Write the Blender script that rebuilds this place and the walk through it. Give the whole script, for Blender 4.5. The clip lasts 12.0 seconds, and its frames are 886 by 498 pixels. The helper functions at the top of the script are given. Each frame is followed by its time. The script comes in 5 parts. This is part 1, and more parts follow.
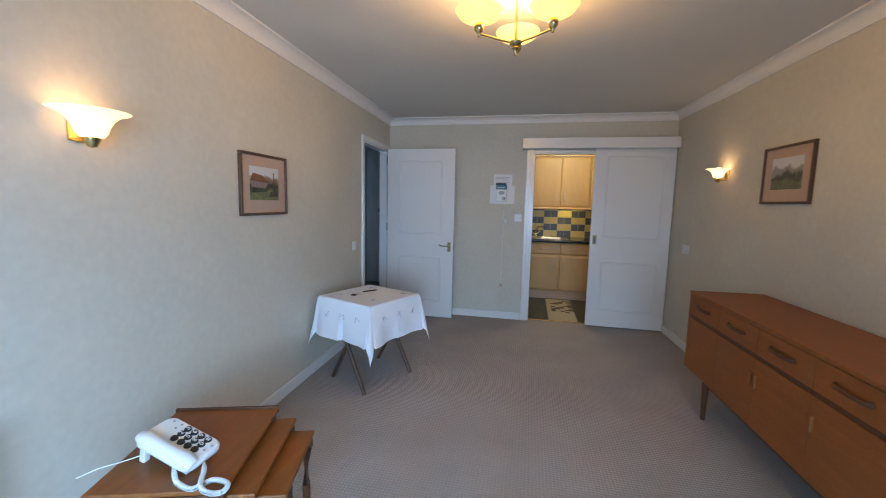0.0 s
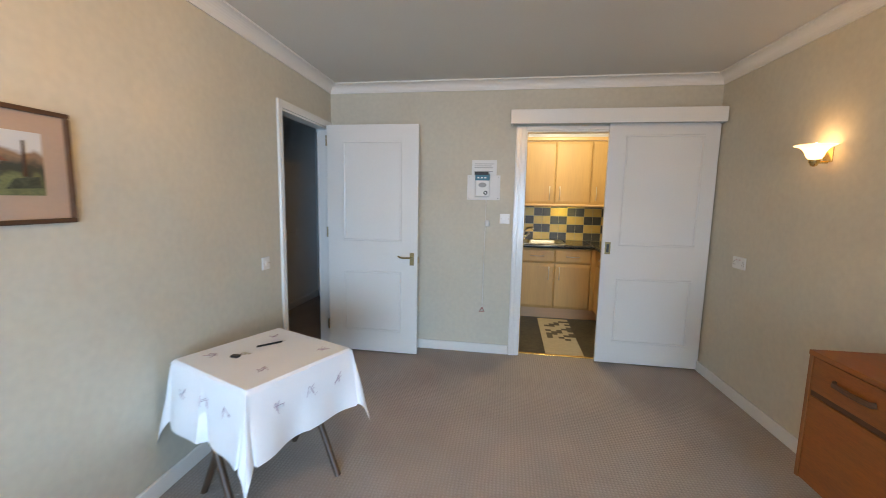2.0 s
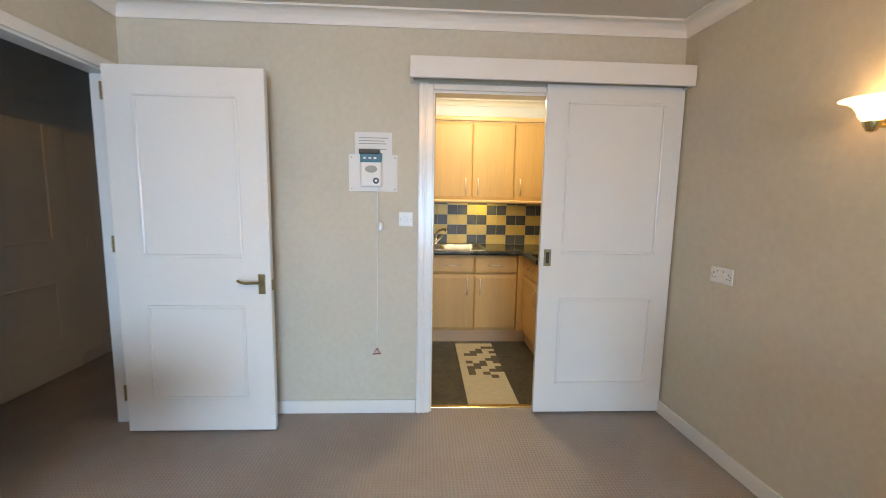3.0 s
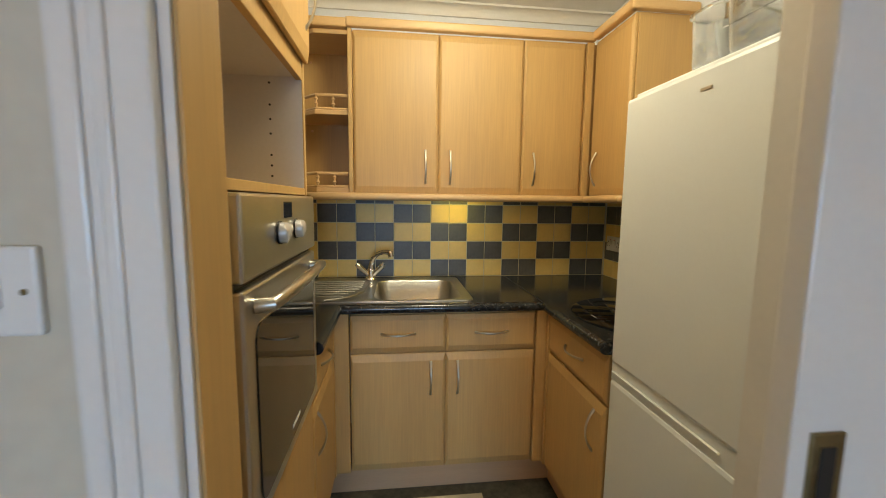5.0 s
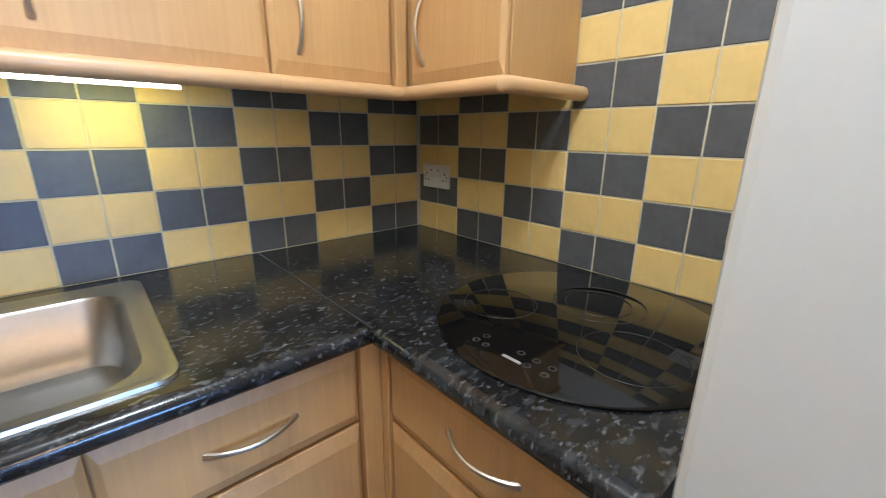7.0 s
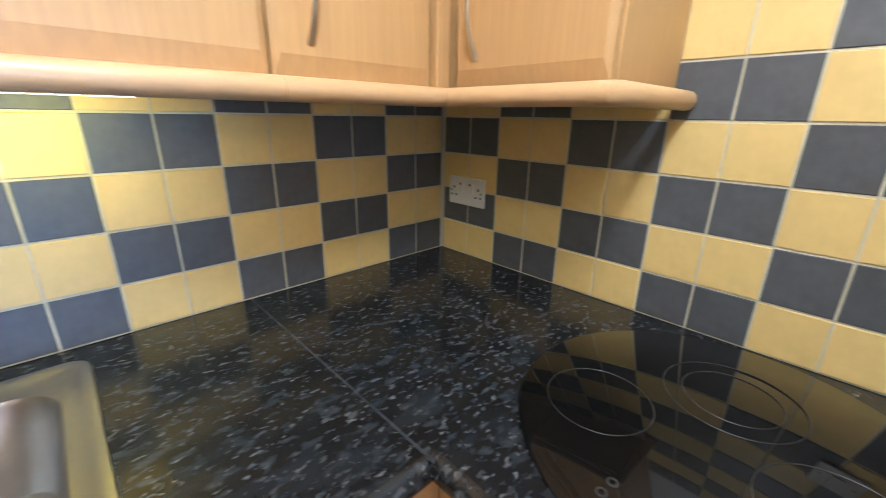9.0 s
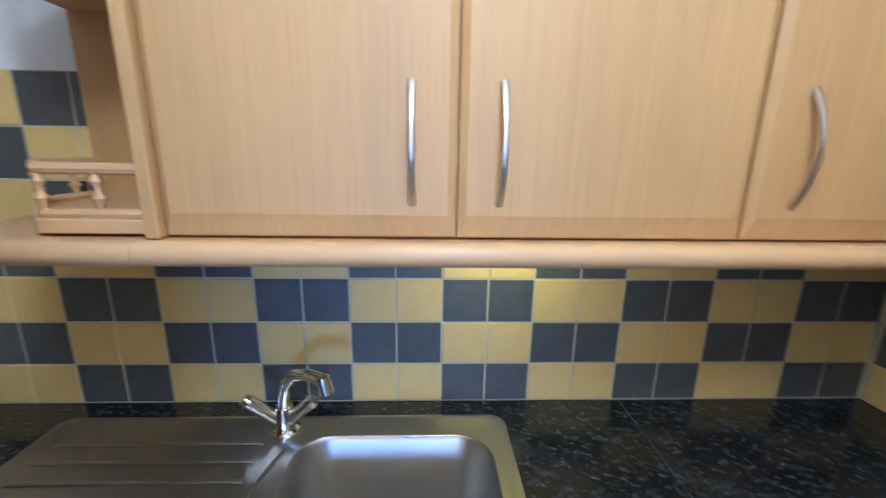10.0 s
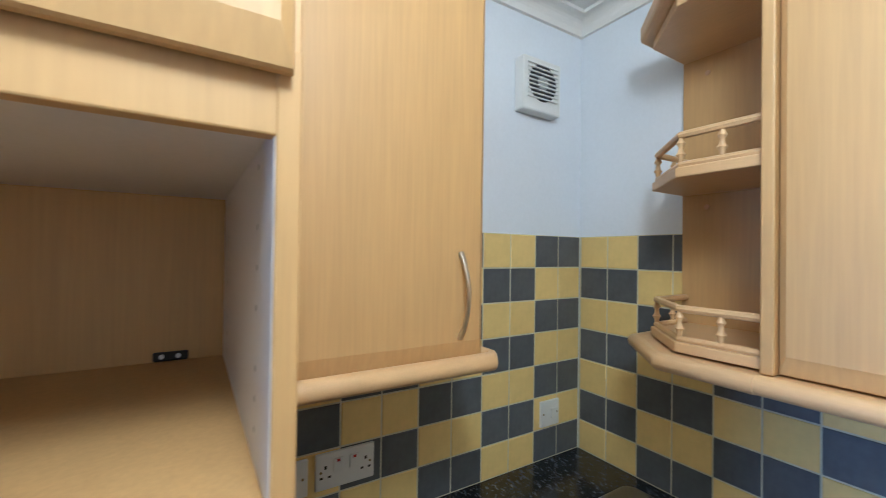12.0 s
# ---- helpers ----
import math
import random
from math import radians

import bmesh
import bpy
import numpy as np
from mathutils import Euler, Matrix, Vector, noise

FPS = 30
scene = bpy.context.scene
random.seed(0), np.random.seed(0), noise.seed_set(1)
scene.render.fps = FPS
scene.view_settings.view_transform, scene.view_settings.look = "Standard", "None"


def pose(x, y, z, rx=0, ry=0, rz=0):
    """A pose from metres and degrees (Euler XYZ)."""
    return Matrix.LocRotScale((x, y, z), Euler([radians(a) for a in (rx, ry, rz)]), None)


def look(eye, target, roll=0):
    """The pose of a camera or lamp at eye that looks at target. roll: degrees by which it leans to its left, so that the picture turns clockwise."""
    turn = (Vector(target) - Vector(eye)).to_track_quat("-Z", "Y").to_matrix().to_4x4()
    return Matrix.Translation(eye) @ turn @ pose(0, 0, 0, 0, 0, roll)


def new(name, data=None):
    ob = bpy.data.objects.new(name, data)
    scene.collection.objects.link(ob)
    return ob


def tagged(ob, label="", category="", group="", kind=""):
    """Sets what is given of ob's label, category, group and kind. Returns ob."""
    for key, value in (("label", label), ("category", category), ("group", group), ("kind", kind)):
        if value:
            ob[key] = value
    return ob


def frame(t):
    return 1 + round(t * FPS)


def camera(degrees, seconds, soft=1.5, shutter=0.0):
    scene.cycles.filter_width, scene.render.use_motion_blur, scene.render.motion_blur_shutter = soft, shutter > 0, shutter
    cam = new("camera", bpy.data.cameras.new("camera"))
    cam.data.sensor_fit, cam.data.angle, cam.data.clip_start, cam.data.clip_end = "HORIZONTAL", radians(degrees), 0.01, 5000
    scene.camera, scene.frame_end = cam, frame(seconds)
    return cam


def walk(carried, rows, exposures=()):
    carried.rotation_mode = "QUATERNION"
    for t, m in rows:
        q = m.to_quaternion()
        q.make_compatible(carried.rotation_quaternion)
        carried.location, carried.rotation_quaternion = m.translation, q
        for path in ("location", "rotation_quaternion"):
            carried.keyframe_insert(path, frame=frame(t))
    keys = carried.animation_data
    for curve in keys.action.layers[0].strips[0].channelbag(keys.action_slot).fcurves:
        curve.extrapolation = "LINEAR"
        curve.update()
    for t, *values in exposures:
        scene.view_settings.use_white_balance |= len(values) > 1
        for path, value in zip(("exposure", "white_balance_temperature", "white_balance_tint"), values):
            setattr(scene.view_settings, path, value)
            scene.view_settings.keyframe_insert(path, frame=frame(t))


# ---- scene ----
cam = camera(95.7, 12.0, soft=0.9, shutter=0.2)

PATH = [
    (0, (-0.446, -6.809, 1.402), (-0.861, -4.866, 1.173), 1.3),
    (0.5, (-0.476, -6.793, 1.388), (-1.127, -4.917, 1.155), 1.4),
    (1, (-0.53, -6.56, 1.37), (-1.203, -4.692, 1.129), 1.3),
    (1.5, (-0.568, -6.087, 1.395), (-1.145, -4.188, 1.148), 1.2),
    (2, (-0.546, -5.53, 1.408), (-0.864, -3.571, 1.16), 1.1),
    (2.5, (-0.545, -4.942, 1.379), (-0.624, -2.958, 1.138), 1.0),
    (3, (-0.474, -4.384, 1.359), (-0.376, -2.401, 1.119), 1.0),
    (3.2, (-0.425, -4.158, 1.372), (-0.305, -2.175, 1.142), 1.0),
    (4.8, (-0.202, -2.51, 1.326), (0.006, -0.534, 1.097), 0.5),
    (5, (-0.207, -2.349, 1.331), (0.029, -0.376, 1.099), 0.7),
    (5.5, (-0.119, -1.95, 1.321), (0.215, 0.005, 1.06), 0.7),
    (6, (-0.047, -1.639, 1.3), (0.482, 0.257, 0.946), 0.8),
    (6.5, (0.022, -1.385, 1.284), (0.965, 0.321, 0.837), 0.8),
    (6.7, (0.035, -1.322, 1.261), (1.156, 0.266, 0.792), 0.7),
    (7, (0.083, -1.271, 1.254), (1.364, 0.161, 0.698), 0.6),
    (7.2, (0.096, -1.252, 1.253), (1.467, 0.077, 0.658), 0.7),
    (8.8, (0.212, -1.013, 1.296), (1.635, 0.249, 0.679), 0.4),
    (9, (0.171, -0.957, 1.32), (1.487, 0.41, 0.688), 0.9),
    (9.2, (0.121, -0.934, 1.344), (1.240, 0.597, 0.709), 0.6),
    (9.5, (0.03, -0.886, 1.416), (0.858, 0.812, 0.76), 0.9),
    (10, (-0.033, -0.882, 1.497), (0.039, 1.058, 1.021), 0.9),
    (10.5, (-0.079, -0.898, 1.586), (-0.734, 0.969, 1.297), 1.1),
    (11, (-0.095, -0.958, 1.61), (-1.261, 0.663, 1.489), 1.0),
    (11.5, (-0.102, -1.048, 1.616), (-1.592, 0.286, 1.607), 1.0),
    (12, (-0.124, -1.177, 1.577), (-1.82, -0.119, 1.597), 0.8),
]
EXPOSURES = [
    (0.0, 0.0, 7800, 23), (1.0, 0.15, 8100, 23), (2.0, 0.6, 9100, 22), (3.2, 0.92, 9400, 23), (4.8, 0.35, 8400, 20),
    (5.2, 0.35, 7900, 19), (5.6, 0.65, 6000, 27), (6.0, 0.85, 5700, 26), (6.5, 0.95, 5700, 27), (7.2, 1.2, 5500, 28),
    (8.8, 1.45, 5400, 29), (9.0, 1.45, 5400, 29), (9.5, 1.25, 5250, 29), (10.0, 0.75, 4950, 27), (11.0, 0.5, 4800, 25),
    (11.5, 0.52, 4900, 24), (12.0, 0.75, 5200, 21),
]
walk(cam, [(t, look(eye, target, roll)) for t, eye, target, roll in PATH], EXPOSURES)

# ---- light ----
world = bpy.data.worlds.new("sky")
scene.world = world
world.use_nodes = True
sky = world.node_tree.nodes.new("ShaderNodeTexSky")
sky.sky_type, sky.sun_disc = "NISHITA", False
sky.sun_elevation, sky.sun_rotation = radians(35), radians(150)
world.node_tree.links.new(sky.outputs[0], world.node_tree.nodes["Background"].inputs[0])
world.node_tree.nodes["Background"].inputs[1].default_value = 0.12


def lamp(name, kind, m, energy, color, size=0.03, size_y=0.0):
    data = bpy.data.lights.new(name, kind)
    data.energy, data.color = energy, color
    if kind == "AREA":
        data.shape, data.size, data.size_y = "RECTANGLE", size, size_y
    elif kind == "SUN":
        data.angle = size
    else:
        data.shadow_soft_size = size
    ob = new(name, data)
    ob.matrix_world = m
    return ob


WARM = (1.0, 0.67, 0.28)
lamp("sun", "SUN", look((3, -14, 9), (0, -6, 0)), 0.6, (1.0, 0.95, 0.88), radians(12))
lamp("window_daylight", "AREA", look((-0.1, -8.44, 1.12), (-1.75, -5.5, -0.55)), 98, (0.23, 0.55, 1.0), 1.9, 1.6).data.spread = radians(114)
for a in (205, 335, 90):
    lamp("chandelier_bulb_light", "POINT", pose(-0.545 + 0.175 * math.cos(radians(a)), -4.87 + 0.175 * math.sin(radians(a)), 2.30), 9.0, WARM, 0.025)
lamp("wall_lamp_light", "POINT", pose(-1.980, -5.645, 1.722), 0.18, WARM, 0.025)
lamp("wall_lamp_light", "POINT", pose(1.058, -3.03, 1.758), 0.12, WARM, 0.025)
lamp("kitchen_light_glow", "POINT", pose(0.06, -1.13, 2.255), 17.5, (0.90, 1.0, 0.84), 0.12)
lamp("cabinet_strip_light_glow", "AREA", look((0.14, -0.135, 1.343), (0.14, -0.02, 1.10)), 0.24, (0.92, 0.86, 0.06), 0.20, 0.02)

# ---- building helpers ----
BASE = {}


def bake(name, bm, material):
    me = bpy.data.meshes.new(name)
    bmesh.ops.recalc_face_normals(bm, faces=bm.faces)
    bm.to_mesh(me)
    bm.free()
    if material:
        me.materials.append(material)
    return me


def thing(name, label, category, base=(0, 0, 0), group=""):
    """An empty at the base of a thing, for its parts."""
    ob = new(name)
    ob.empty_display_size = 0.1
    ob.location = base
    BASE[ob.name] = Matrix.Translation(base)
    return tagged(ob, label, category, group)


def part(name, bm, material, parent, label="", m=None, smooth=False):
    """One mesh under a thing or a part; the mesh is built in world places."""
    if m is not None:
        bm.transform(m)
    me = bake(name, bm, material)
    if smooth:
        me.polygons.foreach_set("use_smooth", [True] * len(me.polygons))
        me.set_sharp_from_angle(angle=radians(40))
    ob = new(name, me)
    ob.parent = parent
    ob.matrix_parent_inverse = BASE.get(parent.name, Matrix()).inverted()
    return tagged(ob, label)


def solo(name, bm, material, label, category="", kind="", m=None, smooth=False, group=""):
    """A thing or a piece of the setting that is one mesh."""
    if m is not None:
        bm.transform(m)
    me = bake(name, bm, material)
    if smooth:
        me.polygons.foreach_set("use_smooth", [True] * len(me.polygons))
        me.set_sharp_from_angle(angle=radians(40))
    return tagged(new(name, me), label, category, group, kind)


def box(x0, x1, y0, y1, z0, z1, bevel=0.0, bm=None, segments=2):
    """A box, with rounded edges where bevel is given, added to bm."""
    tmp = bmesh.new()
    bmesh.ops.create_cube(tmp, size=1)
    bmesh.ops.scale(tmp, vec=(x1 - x0, y1 - y0, z1 - z0), verts=tmp.verts)
    bmesh.ops.translate(tmp, vec=((x0 + x1) / 2, (y0 + y1) / 2, (z0 + z1) / 2), verts=tmp.verts)
    if bevel:
        bmesh.ops.bevel(tmp, geom=tmp.edges[:], offset=bevel, segments=segments, profile=0.5, affect="EDGES")
    return tmp if bm is None else join(bm, tmp)


def join(bm, tmp):
    me = bpy.data.meshes.new("tmp")
    tmp.to_mesh(me)
    tmp.free()
    bm.from_mesh(me)
    bpy.data.meshes.remove(me)
    return bm


def rod(p0, p1, r0, r1=None, seg=12, bm=None):
    """A round bar from p0 to p1, tapered where r1 differs."""
    p0, p1 = Vector(p0), Vector(p1)
    tmp = bmesh.new()
    bmesh.ops.create_cone(tmp, cap_ends=True, segments=seg, radius1=r0, radius2=r0 if r1 is None else r1, depth=(p1 - p0).length)
    turn = (p1 - p0).to_track_quat("Z", "Y").to_matrix().to_4x4()
    tmp.transform(Matrix.Translation((p0 + p1) / 2) @ turn)
    return tmp if bm is None else join(bm, tmp)


def turned(profile, m, seg=24, bm=None):
    """A turned shape: (radius, height) pairs about the z axis, laid by m."""
    tmp = bmesh.new()
    rings = []
    for r, z in profile:
        rings.append([tmp.verts.new((r * math.cos(2 * math.pi * i / seg), r * math.sin(2 * math.pi * i / seg), z)) for i in range(seg)])
    for a, b in zip(rings, rings[1:]):
        for i in range(seg):
            tmp.faces.new((a[i], a[(i + 1) % seg], b[(i + 1) % seg], b[i]))
    bmesh.ops.remove_doubles(tmp, verts=tmp.verts, dist=1e-5)
    tmp.transform(m)
    return tmp if bm is None else join(bm, tmp)


def tube(points, r, seg=8, bm=None, flat=1.0, up=(0, 0, 1)):
    """A bar swept along points; flat squeezes it along up."""
    tmp = bmesh.new()
    pts = [Vector(p) for p in points]
    rings = []
    for i, p in enumerate(pts):
        d = (pts[min(i + 1, len(pts) - 1)] - pts[max(i - 1, 0)]).normalized()
        side = d.cross(Vector(up))
        side = side.normalized() if side.length > 1e-4 else d.orthogonal().normalized()
        top = side.cross(d).normalized()
        rr = r[i] if isinstance(r, (list, tuple)) else r
        rings.append([tmp.verts.new(p + rr * (math.cos(2 * math.pi * k / seg) * side + flat * math.sin(2 * math.pi * k / seg) * top)) for k in range(seg)])
    for a, b in zip(rings, rings[1:]):
        for k in range(seg):
            tmp.faces.new((a[k], a[(k + 1) % seg], b[(k + 1) % seg], b[k]))
    tmp.faces.new(rings[0])
    tmp.faces.new(rings[-1])
    return tmp if bm is None else join(bm, tmp)


def rounded(x0, x1, y0, y1, r, z, n=6):
    pts = []
    for cx, cy, a0 in ((x1 - r, y1 - r, 0), (x0 + r, y1 - r, 90), (x0 + r, y0 + r, 180), (x1 - r, y0 + r, 270)):
        for i in range(n + 1):
            a = radians(a0 + 90 * i / n)
            pts.append((cx + r * math.cos(a), cy + r * math.sin(a), z))
    return pts


def loft(rings, bm=None, cap=True):
    tmp = bmesh.new() if bm is None else bm
    vs = [[tmp.verts.new(p) for p in ring] for ring in rings]
    for a, b in zip(vs, vs[1:]):
        for i in range(len(a)):
            j = (i + 1) % len(a)
            tmp.faces.new((a[i], a[j], b[j], b[i]))
    if cap:
        tmp.faces.new(vs[-1])
    return tmp


def prism(outline, z0, z1, bevel=0.0, bm=None):
    """A slab with the given outline of (x, y) corners."""
    tmp = bmesh.new()
    low = [tmp.verts.new((x, y, z0)) for x, y in outline]
    high = [tmp.verts.new((x, y, z1)) for x, y in outline]
    n = len(outline)
    tmp.faces.new(low)
    tmp.faces.new(high)
    for i in range(n):
        tmp.faces.new((low[i], low[(i + 1) % n], high[(i + 1) % n], high[i]))
    if bevel:
        bmesh.ops.bevel(tmp, geom=tmp.edges[:], offset=bevel, segments=2, profile=0.5, affect="EDGES")
    return tmp if bm is None else join(bm, tmp)


# ---- materials ----
def shader(name, color, rough=0.5, metal=0.0, vary=0.08, scale=6.0, fine=90.0, bump=0.0, bump_scale=0.0, stretch=(1, 1, 1), coat=0.0, per_object=0.0):
    """A surface with a coarse and a fine variation of its colour, and fine relief."""
    m = bpy.data.materials.new(name)
    m.use_nodes = True
    nt = m.node_tree
    n, link = nt.nodes, nt.links.new
    b = n["Principled BSDF"]
    b.inputs["Roughness"].default_value, b.inputs["Metallic"].default_value = rough, metal
    b.inputs["Coat Weight"].default_value = coat
    b.inputs["Coat Roughness"].default_value = 0.08
    co, mp = n.new("ShaderNodeTexCoord"), n.new("ShaderNodeMapping")
    mp.inputs["Scale"].default_value = stretch
    link(co.outputs["Object"], mp.inputs["Vector"])
    big, small = n.new("ShaderNodeTexNoise"), n.new("ShaderNodeTexNoise")
    big.inputs["Scale"].default_value, big.inputs["Detail"].default_value = scale, 4
    small.inputs["Scale"].default_value, small.inputs["Detail"].default_value = fine, 3
    for t in (big, small):
        link(mp.outputs[0], t.inputs["Vector"])
    add = n.new("ShaderNodeMath")
    add.operation = "ADD"
    link(big.outputs[0], add.inputs[0])
    link(small.outputs[0], add.inputs[1])
    last = add.outputs[0]
    if per_object:
        info, mul, plus = n.new("ShaderNodeObjectInfo"), n.new("ShaderNodeMath"), n.new("ShaderNodeMath")
        mul.operation, mul.inputs[1].default_value = "MULTIPLY_ADD", per_object
        mul.inputs[2].default_value = -per_object / 2
        link(info.outputs["Random"], mul.inputs[0])
        link(last, plus.inputs[0])
        link(mul.outputs[0], plus.inputs[1])
        last = plus.outputs[0]
    ramp = n.new("ShaderNodeMapRange")
    ramp.inputs["From Min"].default_value, ramp.inputs["From Max"].default_value = 0.6, 1.4
    ramp.inputs["To Min"].default_value, ramp.inputs["To Max"].default_value = 1 - vary, 1 + vary
    link(last, ramp.inputs["Value"])
    mix = n.new("ShaderNodeVectorMath")
    mix.operation = "SCALE"
    mix.inputs[0].default_value = color
    link(ramp.outputs[0], mix.inputs["Scale"])
    link(mix.outputs[0], b.inputs["Base Color"])
    rr = n.new("ShaderNodeMapRange")
    rr.inputs["From Min"].default_value, rr.inputs["From Max"].default_value = 0.3, 0.7
    rr.inputs["To Min"].default_value, rr.inputs["To Max"].default_value = rough * 0.93, rough * 1.07
    link(big.outputs[0], rr.inputs["Value"])
    link(rr.outputs[0], b.inputs["Roughness"])
    if bump:
        bp, tex = n.new("ShaderNodeBump"), n.new("ShaderNodeTexNoise")
        tex.inputs["Scale"].default_value, tex.inputs["Detail"].default_value = bump_scale or fine, 4
        link(mp.outputs[0], tex.inputs["Vector"])
        bp.inputs["Strength"].default_value, bp.inputs["Distance"].default_value = bump, 0.002
        link(tex.outputs[0], bp.inputs["Height"])
        link(bp.outputs[0], b.inputs["Normal"])
    return m


def glow(name, color, strength):
    m = bpy.data.materials.new(name)
    m.use_nodes = True
    b = m.node_tree.nodes["Principled BSDF"]
    b.inputs["Base Color"].default_value = (*color, 1)
    b.inputs["Emission Color"].default_value = (*color, 1)
    b.inputs["Emission Strength"].default_value = strength
    return m


WALL = shader("wallpaper_cream", (0.60, 0.55, 0.45), 0.72, vary=0.075, scale=2.2, fine=30, bump=0.32, bump_scale=30)
PLASTER = shader("ceiling_paint", (0.70, 0.66, 0.60), 0.85, vary=0.03, scale=1.5, bump=0.1, bump_scale=120)
GLOSS = shader("white_gloss_paint", (0.79, 0.77, 0.735), 0.22, vary=0.025, scale=3, bump=0.05, bump_scale=60)
KCOVE = shader("kitchen_ceiling_paint", (0.88, 0.87, 0.84), 0.6, vary=0.02)
COVE = shader("coving_paint", (0.80, 0.77, 0.73), 0.55, vary=0.02)
HALL = shader("hall_paint", (0.80, 0.79, 0.77), 0.7, vary=0.05, scale=2, bump=0.1)
KWALL = shader("kitchen_paint", (0.79, 0.82, 0.87), 0.35, vary=0.03, scale=3, bump=0.08, bump_scale=80)
VINYL = shader("vinyl_floor", (0.060, 0.055, 0.040), 0.42, vary=0.75, scale=9, fine=40, bump=0.15)
BEECH = shader("beech_laminate", (0.565, 0.338, 0.132), 0.48, vary=0.10, scale=1.3, fine=16, stretch=(9, 9, 0.35), bump=0.05)
TEAK = shader("teak", (0.265, 0.076, 0.013), 0.5, vary=0.28, scale=4, fine=60, stretch=(8, 0.6, 8), bump=0.05)
FRIDGE = shader("white_enamel", (0.73, 0.755, 0.745), 0.32, vary=0.015, scale=2)
CLOTH = shader("white_linen", (0.80, 0.80, 0.82), 0.9, vary=0.03, scale=8, fine=300, bump=0.3, bump_scale=400)

# ---- the rooms ----
def nodes_of(m):
    return m.node_tree.nodes, m.node_tree.links.new, m.node_tree.nodes["Principled BSDF"]


def carpet():
    """Looped carpet: rows of small loops, with worn paler and darker patches."""
    m = shader("carpet_loop", (0.395, 0.338, 0.308), 0.95, vary=0.16, scale=2.5, fine=120)
    n, link, b = nodes_of(m)
    co = n.new("ShaderNodeTexCoord")
    waves = []
    for axis, scale in (("X", 17.0), ("Y", 17.0)):
        w = n.new("ShaderNodeTexWave")
        w.bands_direction = axis
        w.inputs["Scale"].default_value, w.inputs["Distortion"].default_value = scale, 1.6
        w.inputs["Detail"].default_value, w.inputs["Detail Scale"].default_value = 2.0, 1.5
        link(co.outputs["Object"], w.inputs["Vector"])
        waves.append(w)
    mul = n.new("ShaderNodeMath")
    mul.operation = "MULTIPLY"
    link(waves[0].outputs["Fac"], mul.inputs[0])
    link(waves[1].outputs["Fac"], mul.inputs[1])
    bump = n.new("ShaderNodeBump")
    bump.inputs["Strength"].default_value, bump.inputs["Distance"].default_value = 0.6, 0.005
    link(mul.outputs[0], bump.inputs["Height"])
    link(bump.outputs[0], b.inputs["Normal"])
    old = b.inputs["Base Color"].links[0].from_socket
    dark = n.new("ShaderNodeMapRange")
    dark.inputs["To Min"].default_value, dark.inputs["To Max"].default_value = 0.91, 1.10
    link(mul.outputs[0], dark.inputs["Value"])
    sc = n.new("ShaderNodeVectorMath")
    sc.operation = "SCALE"
    link(old, sc.inputs[0])
    link(dark.outputs[0], sc.inputs["Scale"])
    link(sc.outputs[0], b.inputs["Base Color"])
    return m


def granite():
    """Black stone-look laminate with pale flecks of several sizes."""
    m = shader("granite_laminate", (0.012, 0.013, 0.015), 0.17, vary=0.4, scale=14, fine=120)
    n, link, b = nodes_of(m)
    co = n.new("ShaderNodeTexCoord")
    mp = n.new("ShaderNodeMapping")
    mp.inputs["Scale"].default_value, mp.inputs["Rotation"].default_value = (1, 1.9, 1), (0, 0, 0.7)
    link(co.outputs["Object"], mp.inputs["Vector"])
    last = b.inputs["Base Color"].links[0].from_socket
    for scale, lo, hi, color in ((9, 0.48, 0.68, (0.022, 0.026, 0.030, 1)), (26, 0.56, 0.70, (0.040, 0.046, 0.052, 1)), (44, 0.60, 0.71, (0.070, 0.076, 0.082, 1)), (66, 0.62, 0.73, (0.125, 0.13, 0.135, 1))):
        t, r, mx = n.new("ShaderNodeTexNoise"), n.new("ShaderNodeMapRange"), n.new("ShaderNodeMix")
        t.inputs["Scale"].default_value, t.inputs["Detail"].default_value = scale, 2
        link(mp.outputs[0], t.inputs["Vector"])
        r.inputs["From Min"].default_value, r.inputs["From Max"].default_value = lo, hi
        link(t.outputs[0], r.inputs["Value"])
        mx.data_type = "RGBA"
        link(r.outputs[0], mx.inputs["Factor"])
        link(last, mx.inputs["A"])
        mx.inputs["B"].default_value = color
        last = mx.outputs["Result"]
    link(last, b.inputs["Base Color"])
    return m


def glassy(name, color, rough, transmission=1.0, ior=1.45):
    m = bpy.data.materials.new(name)
    m.use_nodes = True
    b = m.node_tree.nodes["Principled BSDF"]
    b.inputs["Base Color"].default_value = (*color, 1)
    b.inputs["Roughness"].default_value, b.inputs["IOR"].default_value = rough, ior
    b.inputs["Transmission Weight"].default_value = transmission
    return m


def shade_glass(name, color, emit):
    """Opal glass, lit through by the bulb inside it."""
    m = bpy.data.materials.new(name)
    m.use_nodes = True
    n, link, b = nodes_of(m)
    b.inputs["Base Color"].default_value = (*color, 1)
    b.inputs["Roughness"].default_value = 0.25
    b.inputs["Emission Color"].default_value = (*color, 1)
    b.inputs["Emission Strength"].default_value = emit
    tr, mx = n.new("ShaderNodeBsdfTranslucent"), n.new("ShaderNodeMixShader")
    tr.inputs["Color"].default_value = (*color, 1)
    mx.inputs[0].default_value = 0.5
    link(b.outputs[0], mx.inputs[1])
    link(tr.outputs[0], mx.inputs[2])
    link(mx.outputs[0], n["Material Output"].inputs["Surface"])
    return m


